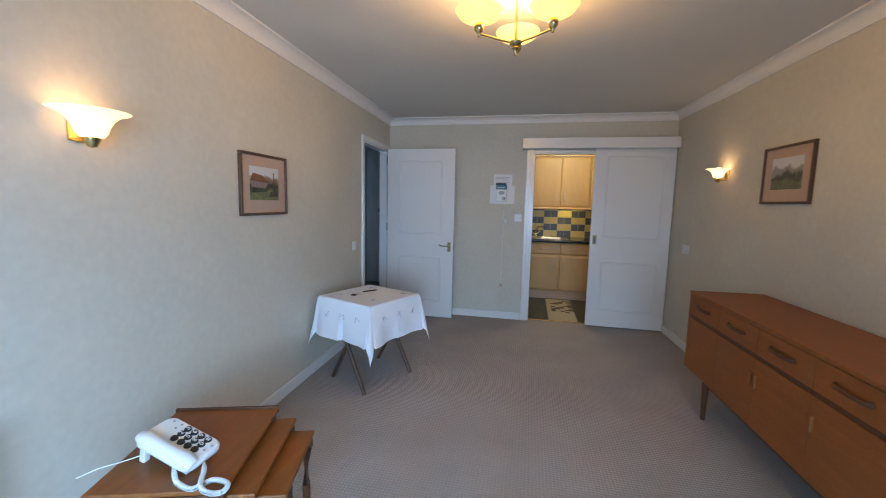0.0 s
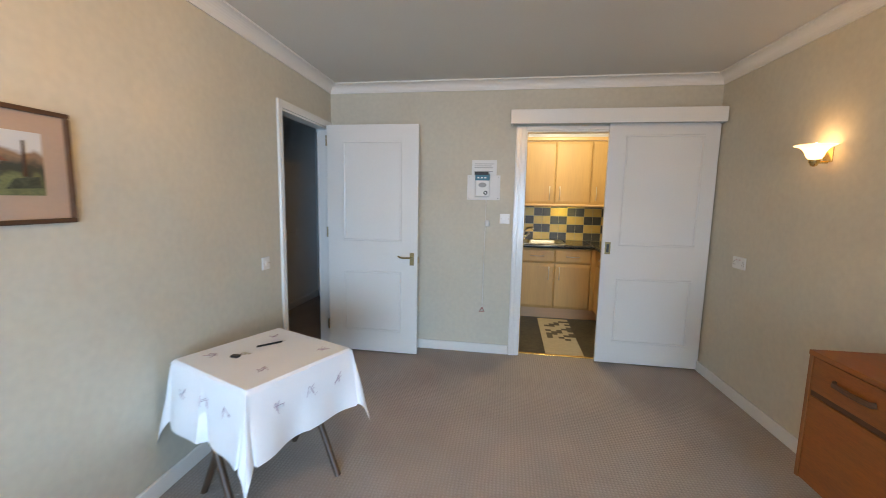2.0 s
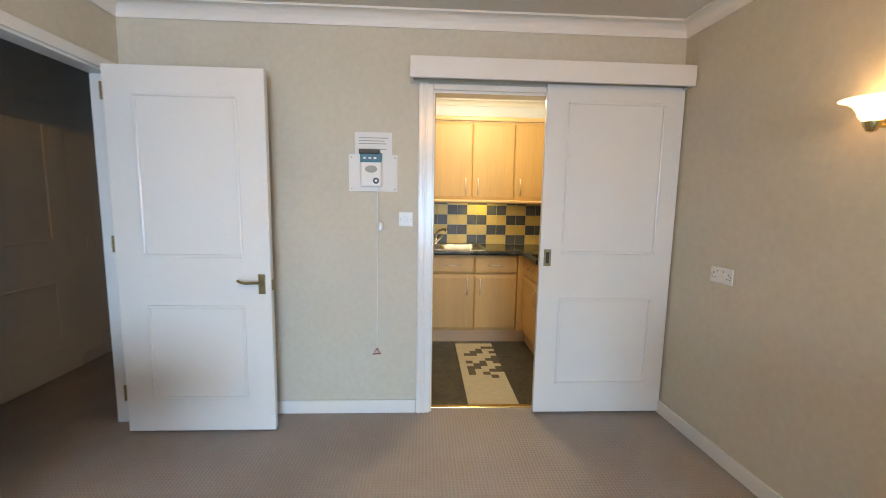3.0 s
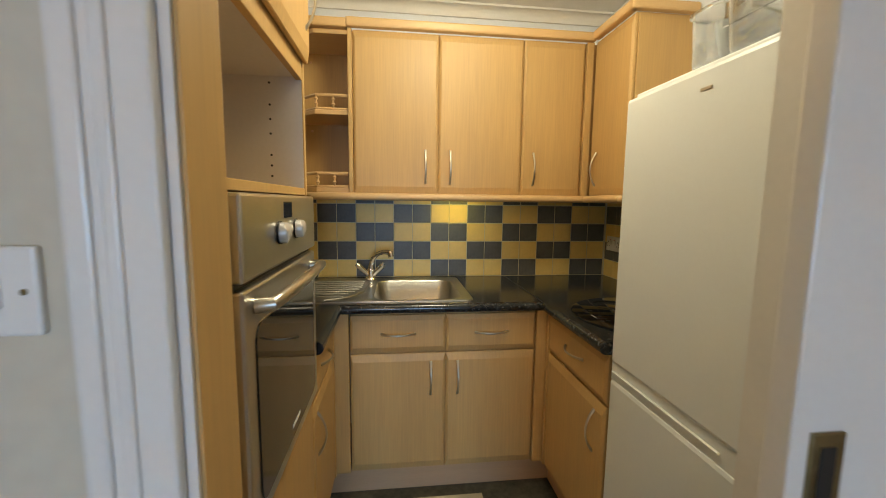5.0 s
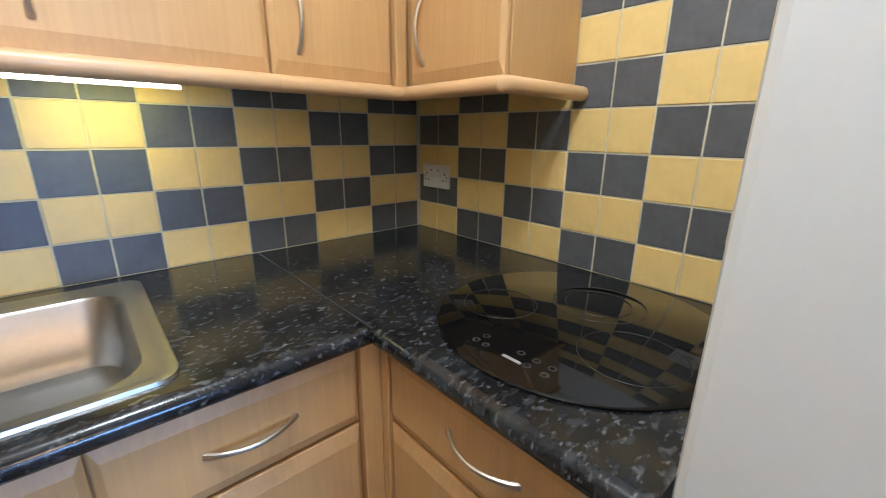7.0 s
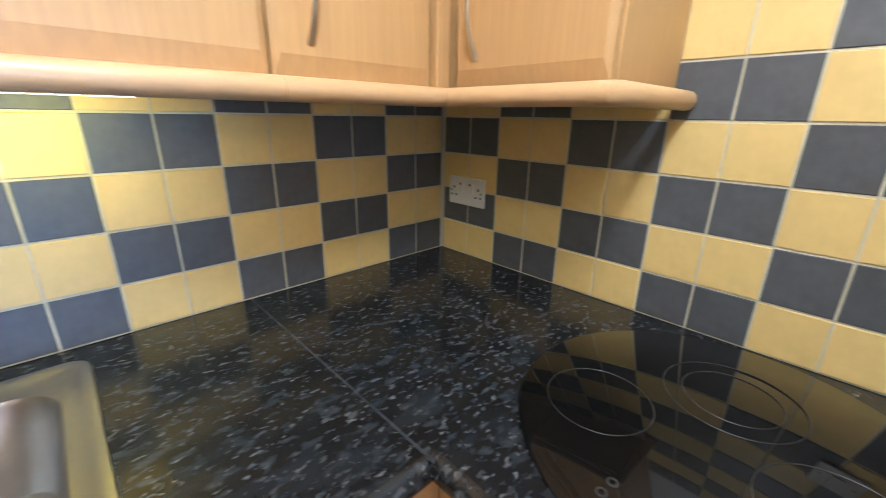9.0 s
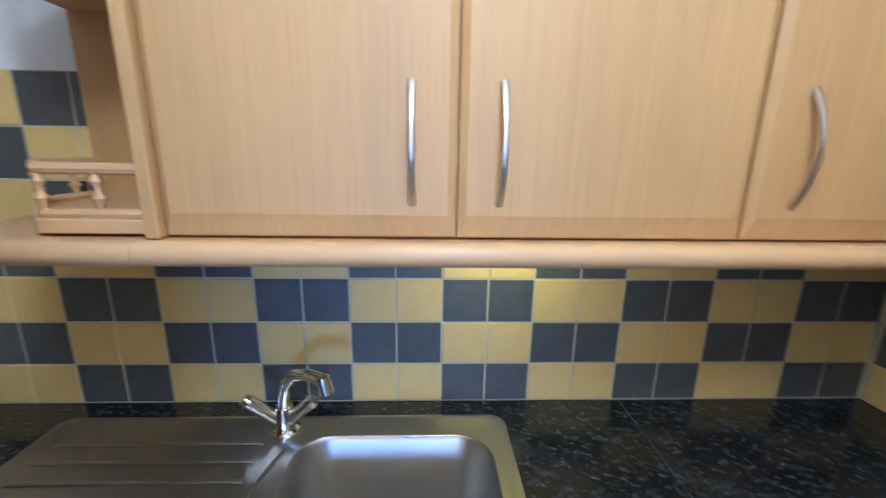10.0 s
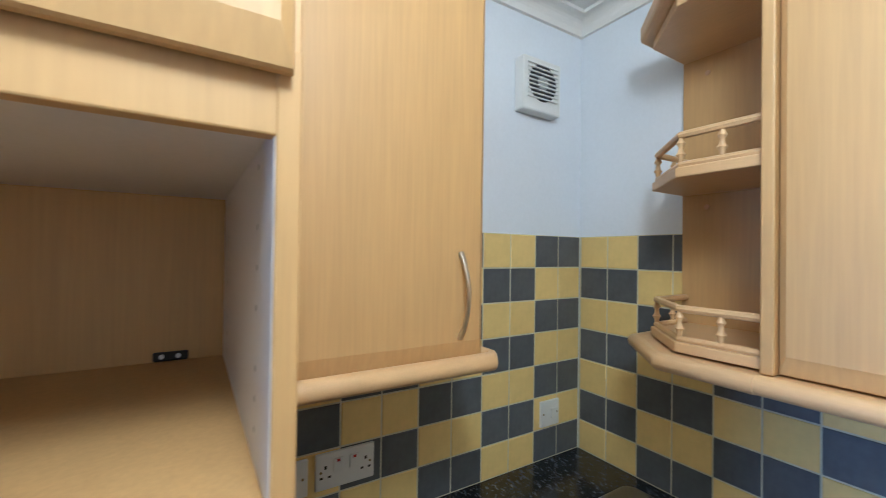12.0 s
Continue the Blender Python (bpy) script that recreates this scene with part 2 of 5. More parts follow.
def painting(name, sky_color, ground, tree, roof):
    """A faded watercolour of fields and trees, in washes."""
    m = shader(name, ground, 0.6, vary=0.5, scale=28, fine=120)
    n, link, b = nodes_of(m)
    co = n.new("ShaderNodeTexCoord")
    sep = n.new("ShaderNodeSeparateXYZ")
    link(co.outputs["Generated"], sep.inputs[0])
    t = n.new("ShaderNodeTexNoise")
    t.inputs["Scale"].default_value, t.inputs["Detail"].default_value = 3.2, 5
    link(co.outputs["Generated"], t.inputs["Vector"])
    last = b.inputs["Base Color"].links[0].from_socket
    for lo, hi, gain, color in ((0.52, 0.60, 0.55, tree), (0.78, 0.92, 0.75, roof), (0.92, 1.02, 0.6, sky_color)):
        a, r, mx = n.new("ShaderNodeMath"), n.new("ShaderNodeMapRange"), n.new("ShaderNodeMix")
        a.operation = "MULTIPLY_ADD"
        a.inputs[1].default_value = gain
        link(t.outputs[0], a.inputs[0])
        link(sep.outputs["Z"], a.inputs[2])
        r.inputs["From Min"].default_value, r.inputs["From Max"].default_value = lo, hi
        link(a.outputs[0], r.inputs["Value"])
        mx.data_type = "RGBA"
        link(r.outputs[0], mx.inputs["Factor"])
        link(last, mx.inputs["A"])
        mx.inputs["B"].default_value = (*color, 1)
        last = mx.outputs["Result"]
    link(last, b.inputs["Base Color"])
    return m


CARPET = carpet()
WORKTOP = granite()
GROUT = shader("grout", (0.68, 0.62, 0.45), 0.85, vary=0.12, scale=20)
TILE_Y = shader("yellow_tile", (0.84, 0.61, 0.225), 0.46, vary=0.05, scale=16, fine=60, bump=0.12, bump_scale=30, per_object=0.2)
TILE_D = shader("grey_tile", (0.105, 0.110, 0.117), 0.46, vary=0.16, scale=16, fine=60, bump=0.12, bump_scale=30, per_object=0.4)
RAIL = shader("beech_solid", (0.66, 0.415, 0.20), 0.36, vary=0.07, scale=3, fine=50, stretch=(0.8, 6, 9))
PLINTH = shader("beech_plinth", (0.60, 0.37, 0.22), 0.4, vary=0.07, scale=3, fine=50, stretch=(0.6, 6, 9))
CARCASS = shader("cabinet_lining", (0.66, 0.61, 0.59), 0.5, vary=0.04, scale=4)
STEEL = shader("brushed_steel", (0.56, 0.54, 0.50), 0.30, 1.0, vary=0.06, scale=3, fine=90, stretch=(12, 0.5, 12), bump=0.03)
SINK = shader("sink_steel", (0.44, 0.44, 0.435), 0.33, 1.0, vary=0.06, scale=6, fine=90, bump=0.02)
SILVER = shader("silver_plastic", (0.66, 0.66, 0.68), 0.3, 0.35, vary=0.03)
CHROME = shader("chrome", (0.80, 0.80, 0.80), 0.07, 1.0, vary=0.02)
NICKEL = shader("satin_nickel", (0.62, 0.57, 0.49), 0.36, 1.0, vary=0.04)
BRASS = shader("polished_brass", (0.62, 0.46, 0.20), 0.2, 1.0, vary=0.08, scale=20)
OLDBRASS = shader("aged_brass", (0.30, 0.22, 0.11), 0.38, 1.0, vary=0.2, scale=30)
BLACKGLASS = shader("black_glass", (0.006, 0.006, 0.006), 0.04, vary=0.1)
OVENGLASS = shader("oven_glass", (0.020, 0.014, 0.008), 0.05, vary=0.1)
JOINT = shader("dark_joint", (0.030, 0.034, 0.038), 0.3, vary=0.1)
RINGPRINT = shader("pale_ring_print", (0.05, 0.047, 0.042), 0.4, vary=0.05)
HOBPRINT = shader("hob_print", (0.032, 0.032, 0.031), 0.4, vary=0.05)
BLACKGLASS.node_tree.nodes["Principled BSDF"].inputs["Specular IOR Level"].default_value = 0.3
BLACK = shader("black_plastic", (0.015, 0.015, 0.016), 0.4, vary=0.1)
GREYPRINT = shader("grey_print", (0.35, 0.35, 0.34), 0.5, vary=0.05)
PLASTIC = shader("white_plastic", (0.78, 0.77, 0.74), 0.32, vary=0.02)
PAPER = shader("white_card", (0.80, 0.79, 0.77), 0.8, vary=0.03)
TEAL = shader("teal_plastic", (0.02, 0.17, 0.24), 0.4, vary=0.05)
RED = shader("red_plastic", (0.5, 0.03, 0.03), 0.4, vary=0.05)
MOUNT = shader("pink_mount_card", (0.47, 0.33, 0.25), 0.85, vary=0.04)
FRAME = shader("dark_wood_frame", (0.10, 0.045, 0.022), 0.4, vary=0.25, scale=8, stretch=(3, 3, 12))
LEG = shader("dark_turned_wood", (0.085, 0.042, 0.025), 0.45, vary=0.25, scale=9, stretch=(6, 6, 1))
# teak with shade under tops and fronts put into its colour; legs, pulls too
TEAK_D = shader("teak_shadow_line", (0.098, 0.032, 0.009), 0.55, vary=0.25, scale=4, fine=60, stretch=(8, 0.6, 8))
TEAK_X = shader("teak_crossgrain", (0.265, 0.078, 0.014), 0.5, vary=0.25, scale=4, fine=60, stretch=(0.6, 8, 8))
STITCH = shader("mauve_stitching", (0.46, 0.36, 0.42), 0.9, vary=0.2, scale=40)
RUG = shader("beige_rug", (0.50, 0.43, 0.31), 0.95, vary=0.12, scale=20, fine=200, bump=0.6, bump_scale=260)
RUG_D = shader("brown_rug_patch", (0.115, 0.095, 0.068), 0.95, vary=0.2, scale=20, fine=200, bump=0.6, bump_scale=260)
CLEAR = glassy("clear_plastic", (0.97, 0.99, 0.99), 0.03, ior=1.30)
PANE = glassy("window_glass", (1, 1, 1), 0.0)
OPAL = shade_glass("opal_shade", (1.0, 0.85, 0.60), 1.6)
OPAL_Y = shade_glass("cream_shade", (1.0, 0.86, 0.46), 0.7)
AMBER = shader("amber_shade", (0.42, 0.27, 0.06), 0.3, vary=0.3, scale=18)
BULB = glow("bulb_glow", (1.0, 0.85, 0.6), 14)
DIFFUSER = glow("diffuser_glow", (1.0, 0.97, 0.92), 3)
STRIP = glow("strip_glow", (1.0, 0.93, 0.72), 4)
ART_1 = painting("watercolour_barn", (0.60, 0.60, 0.60), (0.15, 0.17, 0.08), (0.05, 0.055, 0.04), (0.27, 0.17, 0.11))
ART_2 = painting("watercolour_lane", (0.55, 0.55, 0.55), (0.13, 0.14, 0.08), (0.07, 0.08, 0.05), (0.28, 0.27, 0.24))

XL, XR, YF, YK, YS = -2.20, 1.085, -1.93, -1.83, -8.50     # living room: west, east, north face, its kitchen side, south
TURN_W, TURN_E = 2.2, 2.6                                    # the long walls stand a little askew to the north wall
KX0, KX1 = -1.085, 1.085                                     # kitchen walls
CEIL, KCEIL, KFLOOR = 2.42, 2.42, -0.015
DOOR_X0, DOOR_X1, DOOR_TOP = -0.436, 0.335, 2.01             # opening into the kitchen
HALL_Y0, HALL_Y1, HALL_TOP = -2.84, -1.99, 2.03             # opening into the hall
HX, HY = -3.20, -0.28
WT = 0.891                                                   # worktop height
FRONT_Y, FRONT_L, FRONT_R = -0.63, -0.468, 0.478             # faces of the base units



def askew(x, y, degrees):
    """A turn about an upright axis at (x, y)."""
    return Matrix.Translation((x, y, 0)) @ Matrix.Rotation(radians(degrees), 4, "Z") @ Matrix.Translation((-x, -y, 0))


RW, RE = askew(XL, YF, TURN_W), askew(XR, YF, TURN_E)
solo("floor", box(XL - 0.1, XR + 0.5, YS - 0.1, YF + 0.045, -0.2, 0.0), CARPET, "grey-beige looped carpet laid wall to wall", "carpet", "structure")
solo("floor_kitchen", box(KX0 - 0.1, KX1 + 0.1, YF + 0.075, 0.1, -0.2, KFLOOR), VINYL, "dark grey-brown vinyl kitchen floor", "floor", "structure")
solo("trim_threshold", box(DOOR_X0, DOOR_X1, YF + 0.04, YF + 0.078, -0.1, 0.006, 0.003), BRASS, "brass threshold strip between carpet and vinyl", "threshold", "structure")
solo("floor_hall", box(HX - 0.1, XL - 0.1, -4.5, HY + 0.1, -0.2, 0.0), CARPET, "grey-beige carpet of the dark hall", "carpet", "structure")
bm = box(XL - 0.1, DOOR_X0, YF, YK, 0, CEIL)
box(DOOR_X1, XR + 0.1, YF, YK, 0, CEIL, bm=bm)
box(DOOR_X0, DOOR_X1, YF, YK, DOOR_TOP, CEIL, bm=bm)
solo("wall_north", bm, WALL, "cream embossed wallpaper wall with the kitchen opening", "wall", "structure")
bm = box(XL - 0.1, XL, YS, HALL_Y0, 0, CEIL)
box(XL - 0.1, XL, HALL_Y1, YF, 0, CEIL, bm=bm)
box(XL - 0.1, XL, HALL_Y0, HALL_Y1, HALL_TOP, CEIL, bm=bm)
solo("wall_west", bm, WALL, "cream embossed wallpaper wall with the hall doorway", "wall", "structure", m=RW)
solo("wall_east", box(XR, XR + 0.1, YS - 0.3, YF, 0, CEIL), WALL, "cream embossed wallpaper wall", "wall", "structure", m=RE)
WX0, WX1, WZ0, WZ1 = -1.75, 0.75, 0.10, 2.05
bm = box(XL - 0.1, WX0, YS - 0.1, YS, 0, CEIL)
box(WX1, XR + 0.5, YS - 0.1, YS, 0, CEIL, bm=bm)
box(WX0, WX1, YS - 0.1, YS, 0, WZ0, bm=bm)
box(WX0, WX1, YS - 0.1, YS, WZ1, CEIL, bm=bm)
solo("wall_south", bm, WALL, "cream embossed wallpaper wall with the window", "wall", "structure")
solo("ceiling", box(XL - 0.1, XR + 0.5, YS - 0.1, YF, CEIL, CEIL + 0.1), PLASTER, "plain off-white painted ceiling", "ceiling", "structure")
solo("ceiling_kitchen", box(KX0 - 0.1, KX1 + 0.1, YK, 0.1, KCEIL, KCEIL + 0.1), KCOVE, "plain white kitchen ceiling", "ceiling", "structure")
WALLS = {}
WALLS["n"] = solo("wall_kitchen_north", box(KX0 - 0.1, KX1 + 0.1, 0.008, 0.1, -0.1, KCEIL), KWALL, "pale blue-white wall with chequered tiles below", "wall", "structure")
WALLS["w"] = solo("wall_kitchen_west", box(KX0 - 0.1, KX0 - 0.008, YK, 0.008, -0.1, KCEIL), KWALL, "pale blue-white wall with chequered tiles below", "wall", "structure")
WALLS["e"] = solo("wall_kitchen_east", box(KX1 + 0.008, KX1 + 0.1, YK, 0.008, -0.1, KCEIL), KWALL, "pale blue-white wall with chequered tiles below", "wall", "structure")
solo("wall_hall_west", box(HX - 0.1, HX, -4.5, HY + 0.1, 0, 2.4), HALL, "plain off-white hall wall in shade", "wall", "structure")
solo("wall_hall_south", box(HX, XL, -4.5, -4.4, 0, 2.4), HALL, "plain off-white hall wall in shade", "wall", "structure")
solo("wall_hall_north", box(HX, XL - 0.1, HY, HY + 0.1, 0, 2.4), HALL, "plain off-white hall end wall in shade", "wall", "structure")
solo("wall_hall_east", box(XL - 0.1, XL - 0.02, YK + 0.002, HY, 0, 2.4), HALL, "plain off-white hall wall in shade", "wall", "structure")
solo("ceiling_hall", box(HX - 0.1, XL - 0.1, -4.5, HY + 0.1, 2.4, 2.5), PLASTER, "plain off-white hall ceiling", "ceiling", "structure")


def coving(name, x0, y0, x1, y1, side, z, size, label, m=None):
    """A concave cornice along a wall from (x0, y0) to (x1, y1); side is the way into the room."""
    section = [(0.0, -size), (0.012, -size)]
    for i in range(7):
        a = math.radians(90 * i / 6)
        section.append((0.012 + (size - 0.024) * (1 - math.cos(a)), -size + 0.012 + (size - 0.024) * math.sin(a)))
    section += [(size, -0.012), (size, 0.0), (0.0, 0.0)]
    tmp = bmesh.new()
    rings = []
    for x, y in ((x0, y0), (x1, y1)):
        rings.append([tmp.verts.new((x + side[0] * d, y + side[1] * d, z + h)) for d, h in section])
    for i in range(len(section)):
        j = (i + 1) % len(section)
        tmp.faces.new((rings[0][i], rings[0][j], rings[1][j], rings[1][i]))
    tmp.faces.new(rings[0])
    tmp.faces.new(rings[1])
    solo(name, tmp, COVE, label, "coving", "structure", m=m)


COVING = "white painted plaster coving under the ceiling"
coving("trim_coving_north", XL, YF, XR, YF, (0, -1), CEIL - 0.001, 0.08, COVING)
coving("trim_coving_west", XL, YS, XL, YF - 0.002, (1, 0), CEIL - 0.002, 0.08, COVING, RW)
coving("trim_coving_east", XR, YS, XR, YF - 0.002, (-1, 0), CEIL - 0.002, 0.08, COVING, RE)
coving("trim_coving_kitchen_north", KX0 - 0.008, 0.008, KX1, 0.008, (0, -1), KCEIL - 0.001, 0.06, COVING)
coving("trim_coving_kitchen_west", KX0 - 0.008, YK, KX0 - 0.008, 0.004, (1, 0), KCEIL - 0.002, 0.06, COVING)
coving("trim_coving_kitchen_east", KX1 + 0.008, YK, KX1 + 0.008, 0.004, (-1, 0), KCEIL - 0.002, 0.06, COVING)


def skirting(name, x0, x1, y0, y1, m=None):
    bm = box(x0, x1, y0, y1, 0.001, 0.088, 0.006)
    solo(name, bm, GLOSS, "white gloss painted skirting board along the carpet", "skirting", "structure", m=m)


skirting("baseboard_north", -2.10, -0.512, YF - 0.018, YF)
skirting("baseboard_west", XL, XL + 0.018, YS, HALL_Y0 - 0.062, RW)
skirting("baseboard_east", XR - 0.018, XR, YS, YF, RE)
skirting("baseboard_hall", HX, HX + 0.016, -4.4, HY)

# hall doorway: lining and architrave
bm = box(XL - 0.1, XL, HALL_Y0 - 0.012, HALL_Y0 + 0.012, 0.001, HALL_TOP)
box(XL - 0.1, XL, HALL_Y1 - 0.028, HALL_Y1, 0.001, HALL_TOP, bm=bm)
box(XL - 0.1, XL, HALL_Y0 + 0.012, HALL_Y1 - 0.028, HALL_TOP - 0.018, HALL_TOP, bm=bm)
box(XL, XL + 0.02, HALL_Y0 - 0.05, HALL_Y0 + 0.004, 0.001, HALL_TOP + 0.05, 0.005, bm=bm)
box(XL, XL + 0.02, HALL_Y1 - 0.014, HALL_Y1 + 0.05, 0.001, HALL_TOP + 0.049, 0.005, bm=bm)
box(XL, XL + 0.019, HALL_Y0 + 0.004, HALL_Y1 - 0.014, HALL_TOP - 0.006, HALL_TOP + 0.05, 0.005, bm=bm)
solo("trim_hall_door_frame", bm, GLOSS, "white gloss door frame of the hall doorway", "door frame", "structure", m=RW)
# kitchen opening: lining and moulded architrave
bm = box(DOOR_X0 - 0.001, DOOR_X0 + 0.022, YF + 0.001, YK - 0.001, 0.001, DOOR_TOP)
box(DOOR_X1 - 0.022, DOOR_X1 + 0.001, YF + 0.001, YK - 0.001, 0.001, DOOR_TOP, bm=bm)
box(DOOR_X0 + 0.022, DOOR_X1 - 0.022, YF + 0.001, YK - 0.001, DOOR_TOP - 0.022, DOOR_TOP + 0.001, bm=bm)
box(DOOR_X0 - 0.075, DOOR_X0 + 0.012, YF - 0.016, YF, 0.001, 2.035, 0.004, bm=bm)
box(DOOR_X0 - 0.068, DOOR_X0 - 0.046, YF - 0.022, YF - 0.014, 0.001, 2.035, 0.003, bm=bm)
box(DOOR_X0 - 0.036, DOOR_X0 - 0.022, YF - 0.021, YF - 0.014, 0.001, 2.035, 0.003, bm=bm)
box(DOOR_X0 + 0.012, XR - 0.02, YF - 0.02, YF, DOOR_TOP - 0.008, 2.035, 0.004, bm=bm)
box(DOOR_X0 - 0.07, DOOR_X0 - 0.002, YK, YK + 0.016, 0.001, 2.06, 0.004, bm=bm)
solo("trim_kitchen_door_frame", bm, GLOSS, "white gloss moulded frame round the kitchen opening", "door frame", "structure")

# window behind the walker
w = thing("window_1", "wide white-framed patio window above the carpet", "window", (0, YS - 0.05, WZ0))
tagged(w, kind="structure")
bm = box(WX0, WX1, YS - 0.09, YS - 0.03, WZ0, WZ0 + 0.06)
box(WX0, WX1, YS - 0.09, YS - 0.03, WZ1 - 0.06, WZ1, bm=bm)
for x in (WX0, -0.86, 0.08, WX1 - 0.06):
    box(x, x + 0.06, YS - 0.09, YS - 0.03, WZ0 + 0.06, WZ1 - 0.06, bm=bm)
part("window_frame", bm, GLOSS, w)
pane = part("pane", box(WX0, WX1, YS - 0.064, YS - 0.058, WZ0, WZ1), PANE, w, "clear glass")
pane.visible_shadow = False
part("window_sill", box(WX0 - 0.05, WX1 + 0.05, YS - 0.03, YS + 0.12, WZ0 - 0.03, WZ0, 0.006), GLOSS, w)

# sliding door and its pelmet
SL_Y = -1.967


def moulding(x0, x1, z0, z1, y, bm, side=-1):
    """A raised bead round a door panel, on the face at y."""
    for a, b, c, d in ((x0, x1, z1 - 0.018, z1), (x0, x1, z0, z0 + 0.018), (x0, x0 + 0.018, z0 + 0.018, z1 - 0.018), (x1 - 0.018, x1, z0 + 0.018, z1 - 0.018)):
        box(a, b, min(y, y + side * 0.012), max(y, y + side * 0.012), c, d, 0.0055, bm=bm, segments=2)


d = thing("door_1", "white gloss sliding door, half open, over the kitchen entrance", "sliding door", (0.66, SL_Y, 0.0))
tagged(d, kind="structure")
leaf = part("leaf", box(0.244, 1.078, SL_Y, SL_Y + 0.034, 0.012, 2.05, 0.003), GLOSS, d)
for z0, z1 in ((1.045, 1.955), (0.20, 0.768)):
    bm = bmesh.new()
    moulding(0.376, 0.968, z0, z1, SL_Y + 0.001, bm)
    part("panel_moulding", bm, GLOSS, d)
bm = box(0.268, 0.313, SL_Y - 0.004, SL_Y + 0.001, 0.968, 1.072, 0.002)
plate = part("finger_pull", bm, OLDBRASS, d, "aged brass recessed finger pull")
part("recess", box(0.280, 0.301, SL_Y - 0.0055, SL_Y - 0.003, 0.985, 1.055, 0.001), BLACK, plate)
bm = box(-0.56, 1.080, -2.057, -2.037, 2.038, 2.153, 0.004)
box(-0.56, -0.542, -2.037, YF, 2.038, 2.153, bm=bm)
box(-0.56, 1.080, -2.037, YF, 2.137, 2.150, bm=bm)
box(1.062, 1.080, -2.037, YF, 2.038, 2.137, bm=bm)
solo("trim_door_pelmet", bm, GLOSS, "white gloss box pelmet hiding the sliding track", "pelmet", "structure")

# open hinged door
OD = -2.14
d = thing("door_2", "white gloss panelled door standing open at the hall", "door", (-2.17, OD, 0.0))
tagged(d, kind="structure")
part("leaf", box(-2.148, -1.322, OD, OD + 0.04, 0.012, 2.03, 0.003), GLOSS, d)
for z0, z1 in ((1.025, 1.892), (0.205, 0.755)):
    bm = bmesh.new()
    moulding(-1.998, -1.466, z0, z1, OD + 0.001, bm)
    part("panel_moulding", bm, GLOSS, d)
hp = part("handle_plate", box(-1.390, -1.352, OD - 0.005, OD + 0.001, 0.822, 0.934, 0.002), OLDBRASS, d, "aged brass lever handle plate")
bm = rod((-1.371, OD - 0.004, 0.892), (-1.371, OD - 0.045, 0.892), 0.009)
tube([(-1.371, OD - 0.045, 0.892), (-1.407, OD - 0.047, 0.892), (-1.447, OD - 0.046, 0.890), (-1.474, OD - 0.046, 0.898), (-1.486, OD - 0.044, 0.906)], 0.007, bm=bm)
part("lever", bm, OLDBRASS, hp, smooth=True)
part("latch", box(-1.323, -1.319, OD + 0.008, OD + 0.032, 0.84, 0.90), OLDBRASS, d)
for z in (0.2, 1.05, 1.85):
    part("hinge", rod((-2.151, OD - 0.004, z), (-2.151, OD - 0.004, z + 0.09), 0.006), OLDBRASS, d)

# hall end door
d = thing("door_3", "panelled front door at the end of the dark hall", "door", (-2.75, HY, 0.0))
tagged(d, kind="structure")
part("leaf", box(-3.12, -2.34, HY - 0.03, HY - 0.001, 0.01, 2.0, 0.003), HALL, d)
part("letter_plate", box(-2.98, -2.76, HY - 0.036, HY - 0.029, 1.22, 1.28, 0.003), OLDBRASS, d)
part("knob", turned([(0.0, 0.05), (0.022, 0.045), (0.03, 0.03), (0.02, 0.012), (0.012, 0.0)], pose(-2.90, HY - 0.03, 0.88, 90)), OLDBRASS, d, smooth=True)
part("door_frame", box(-3.18, -3.121, HY - 0.02, HY - 0.001, 0.001, 2.06, 0.003), GLOSS, d)

# panelled cupboard door on the hall's west wall
d = thing("door_4", "closed white panelled door in the shaded hall", "door", (HX, -1.62, 0.0))
tagged(d, kind="structure")
part("leaf", box(HX, HX + 0.034, -2.02, -1.245, 0.008, 1.99, 0.003), HALL, d)
for z0, z1 in ((1.015, 1.86), (0.20, 0.72)):
    bm = bmesh.new()
    moulding(-1.90, -1.345, z0, z1, 0.0, bm)
    part("panel_moulding", bm, HALL, d, m=Matrix(((0, -1, 0, HX + 0.033), (1, 0, 0, 0), (0, 0, 1, 0), (0, 0, 0, 1))))
bm = box(HX, HX + 0.022, -1.243, -1.175, 0.001, 2.06, 0.005)
box(HX, HX + 0.022, -2.09, -2.022, 0.001, 2.06, 0.005, bm=bm)
box(HX, HX + 0.021, -2.022, -1.243, 1.992, 2.06, 0.005, bm=bm)
part("door_frame", bm, HALL, d)

# ---- fittings on the living room walls ----


def face(kind, plane):
    """Lays (along, outwards, up) onto a wall: n faces south, w faces east, e faces west."""
    if kind == "n":
        return Matrix(((1, 0, 0, 0), (0, -1, 0, plane), (0, 0, 1, 0), (0, 0, 0, 1)))
    if kind == "w":
        return Matrix(((0, 1, 0, plane), (1, 0, 0, 0), (0, 0, 1, 0), (0, 0, 0, 1)))
    return Matrix(((0, -1, 0, plane), (1, 0, 0, 0), (0, 0, 1, 0), (0, 0, 0, 1)))


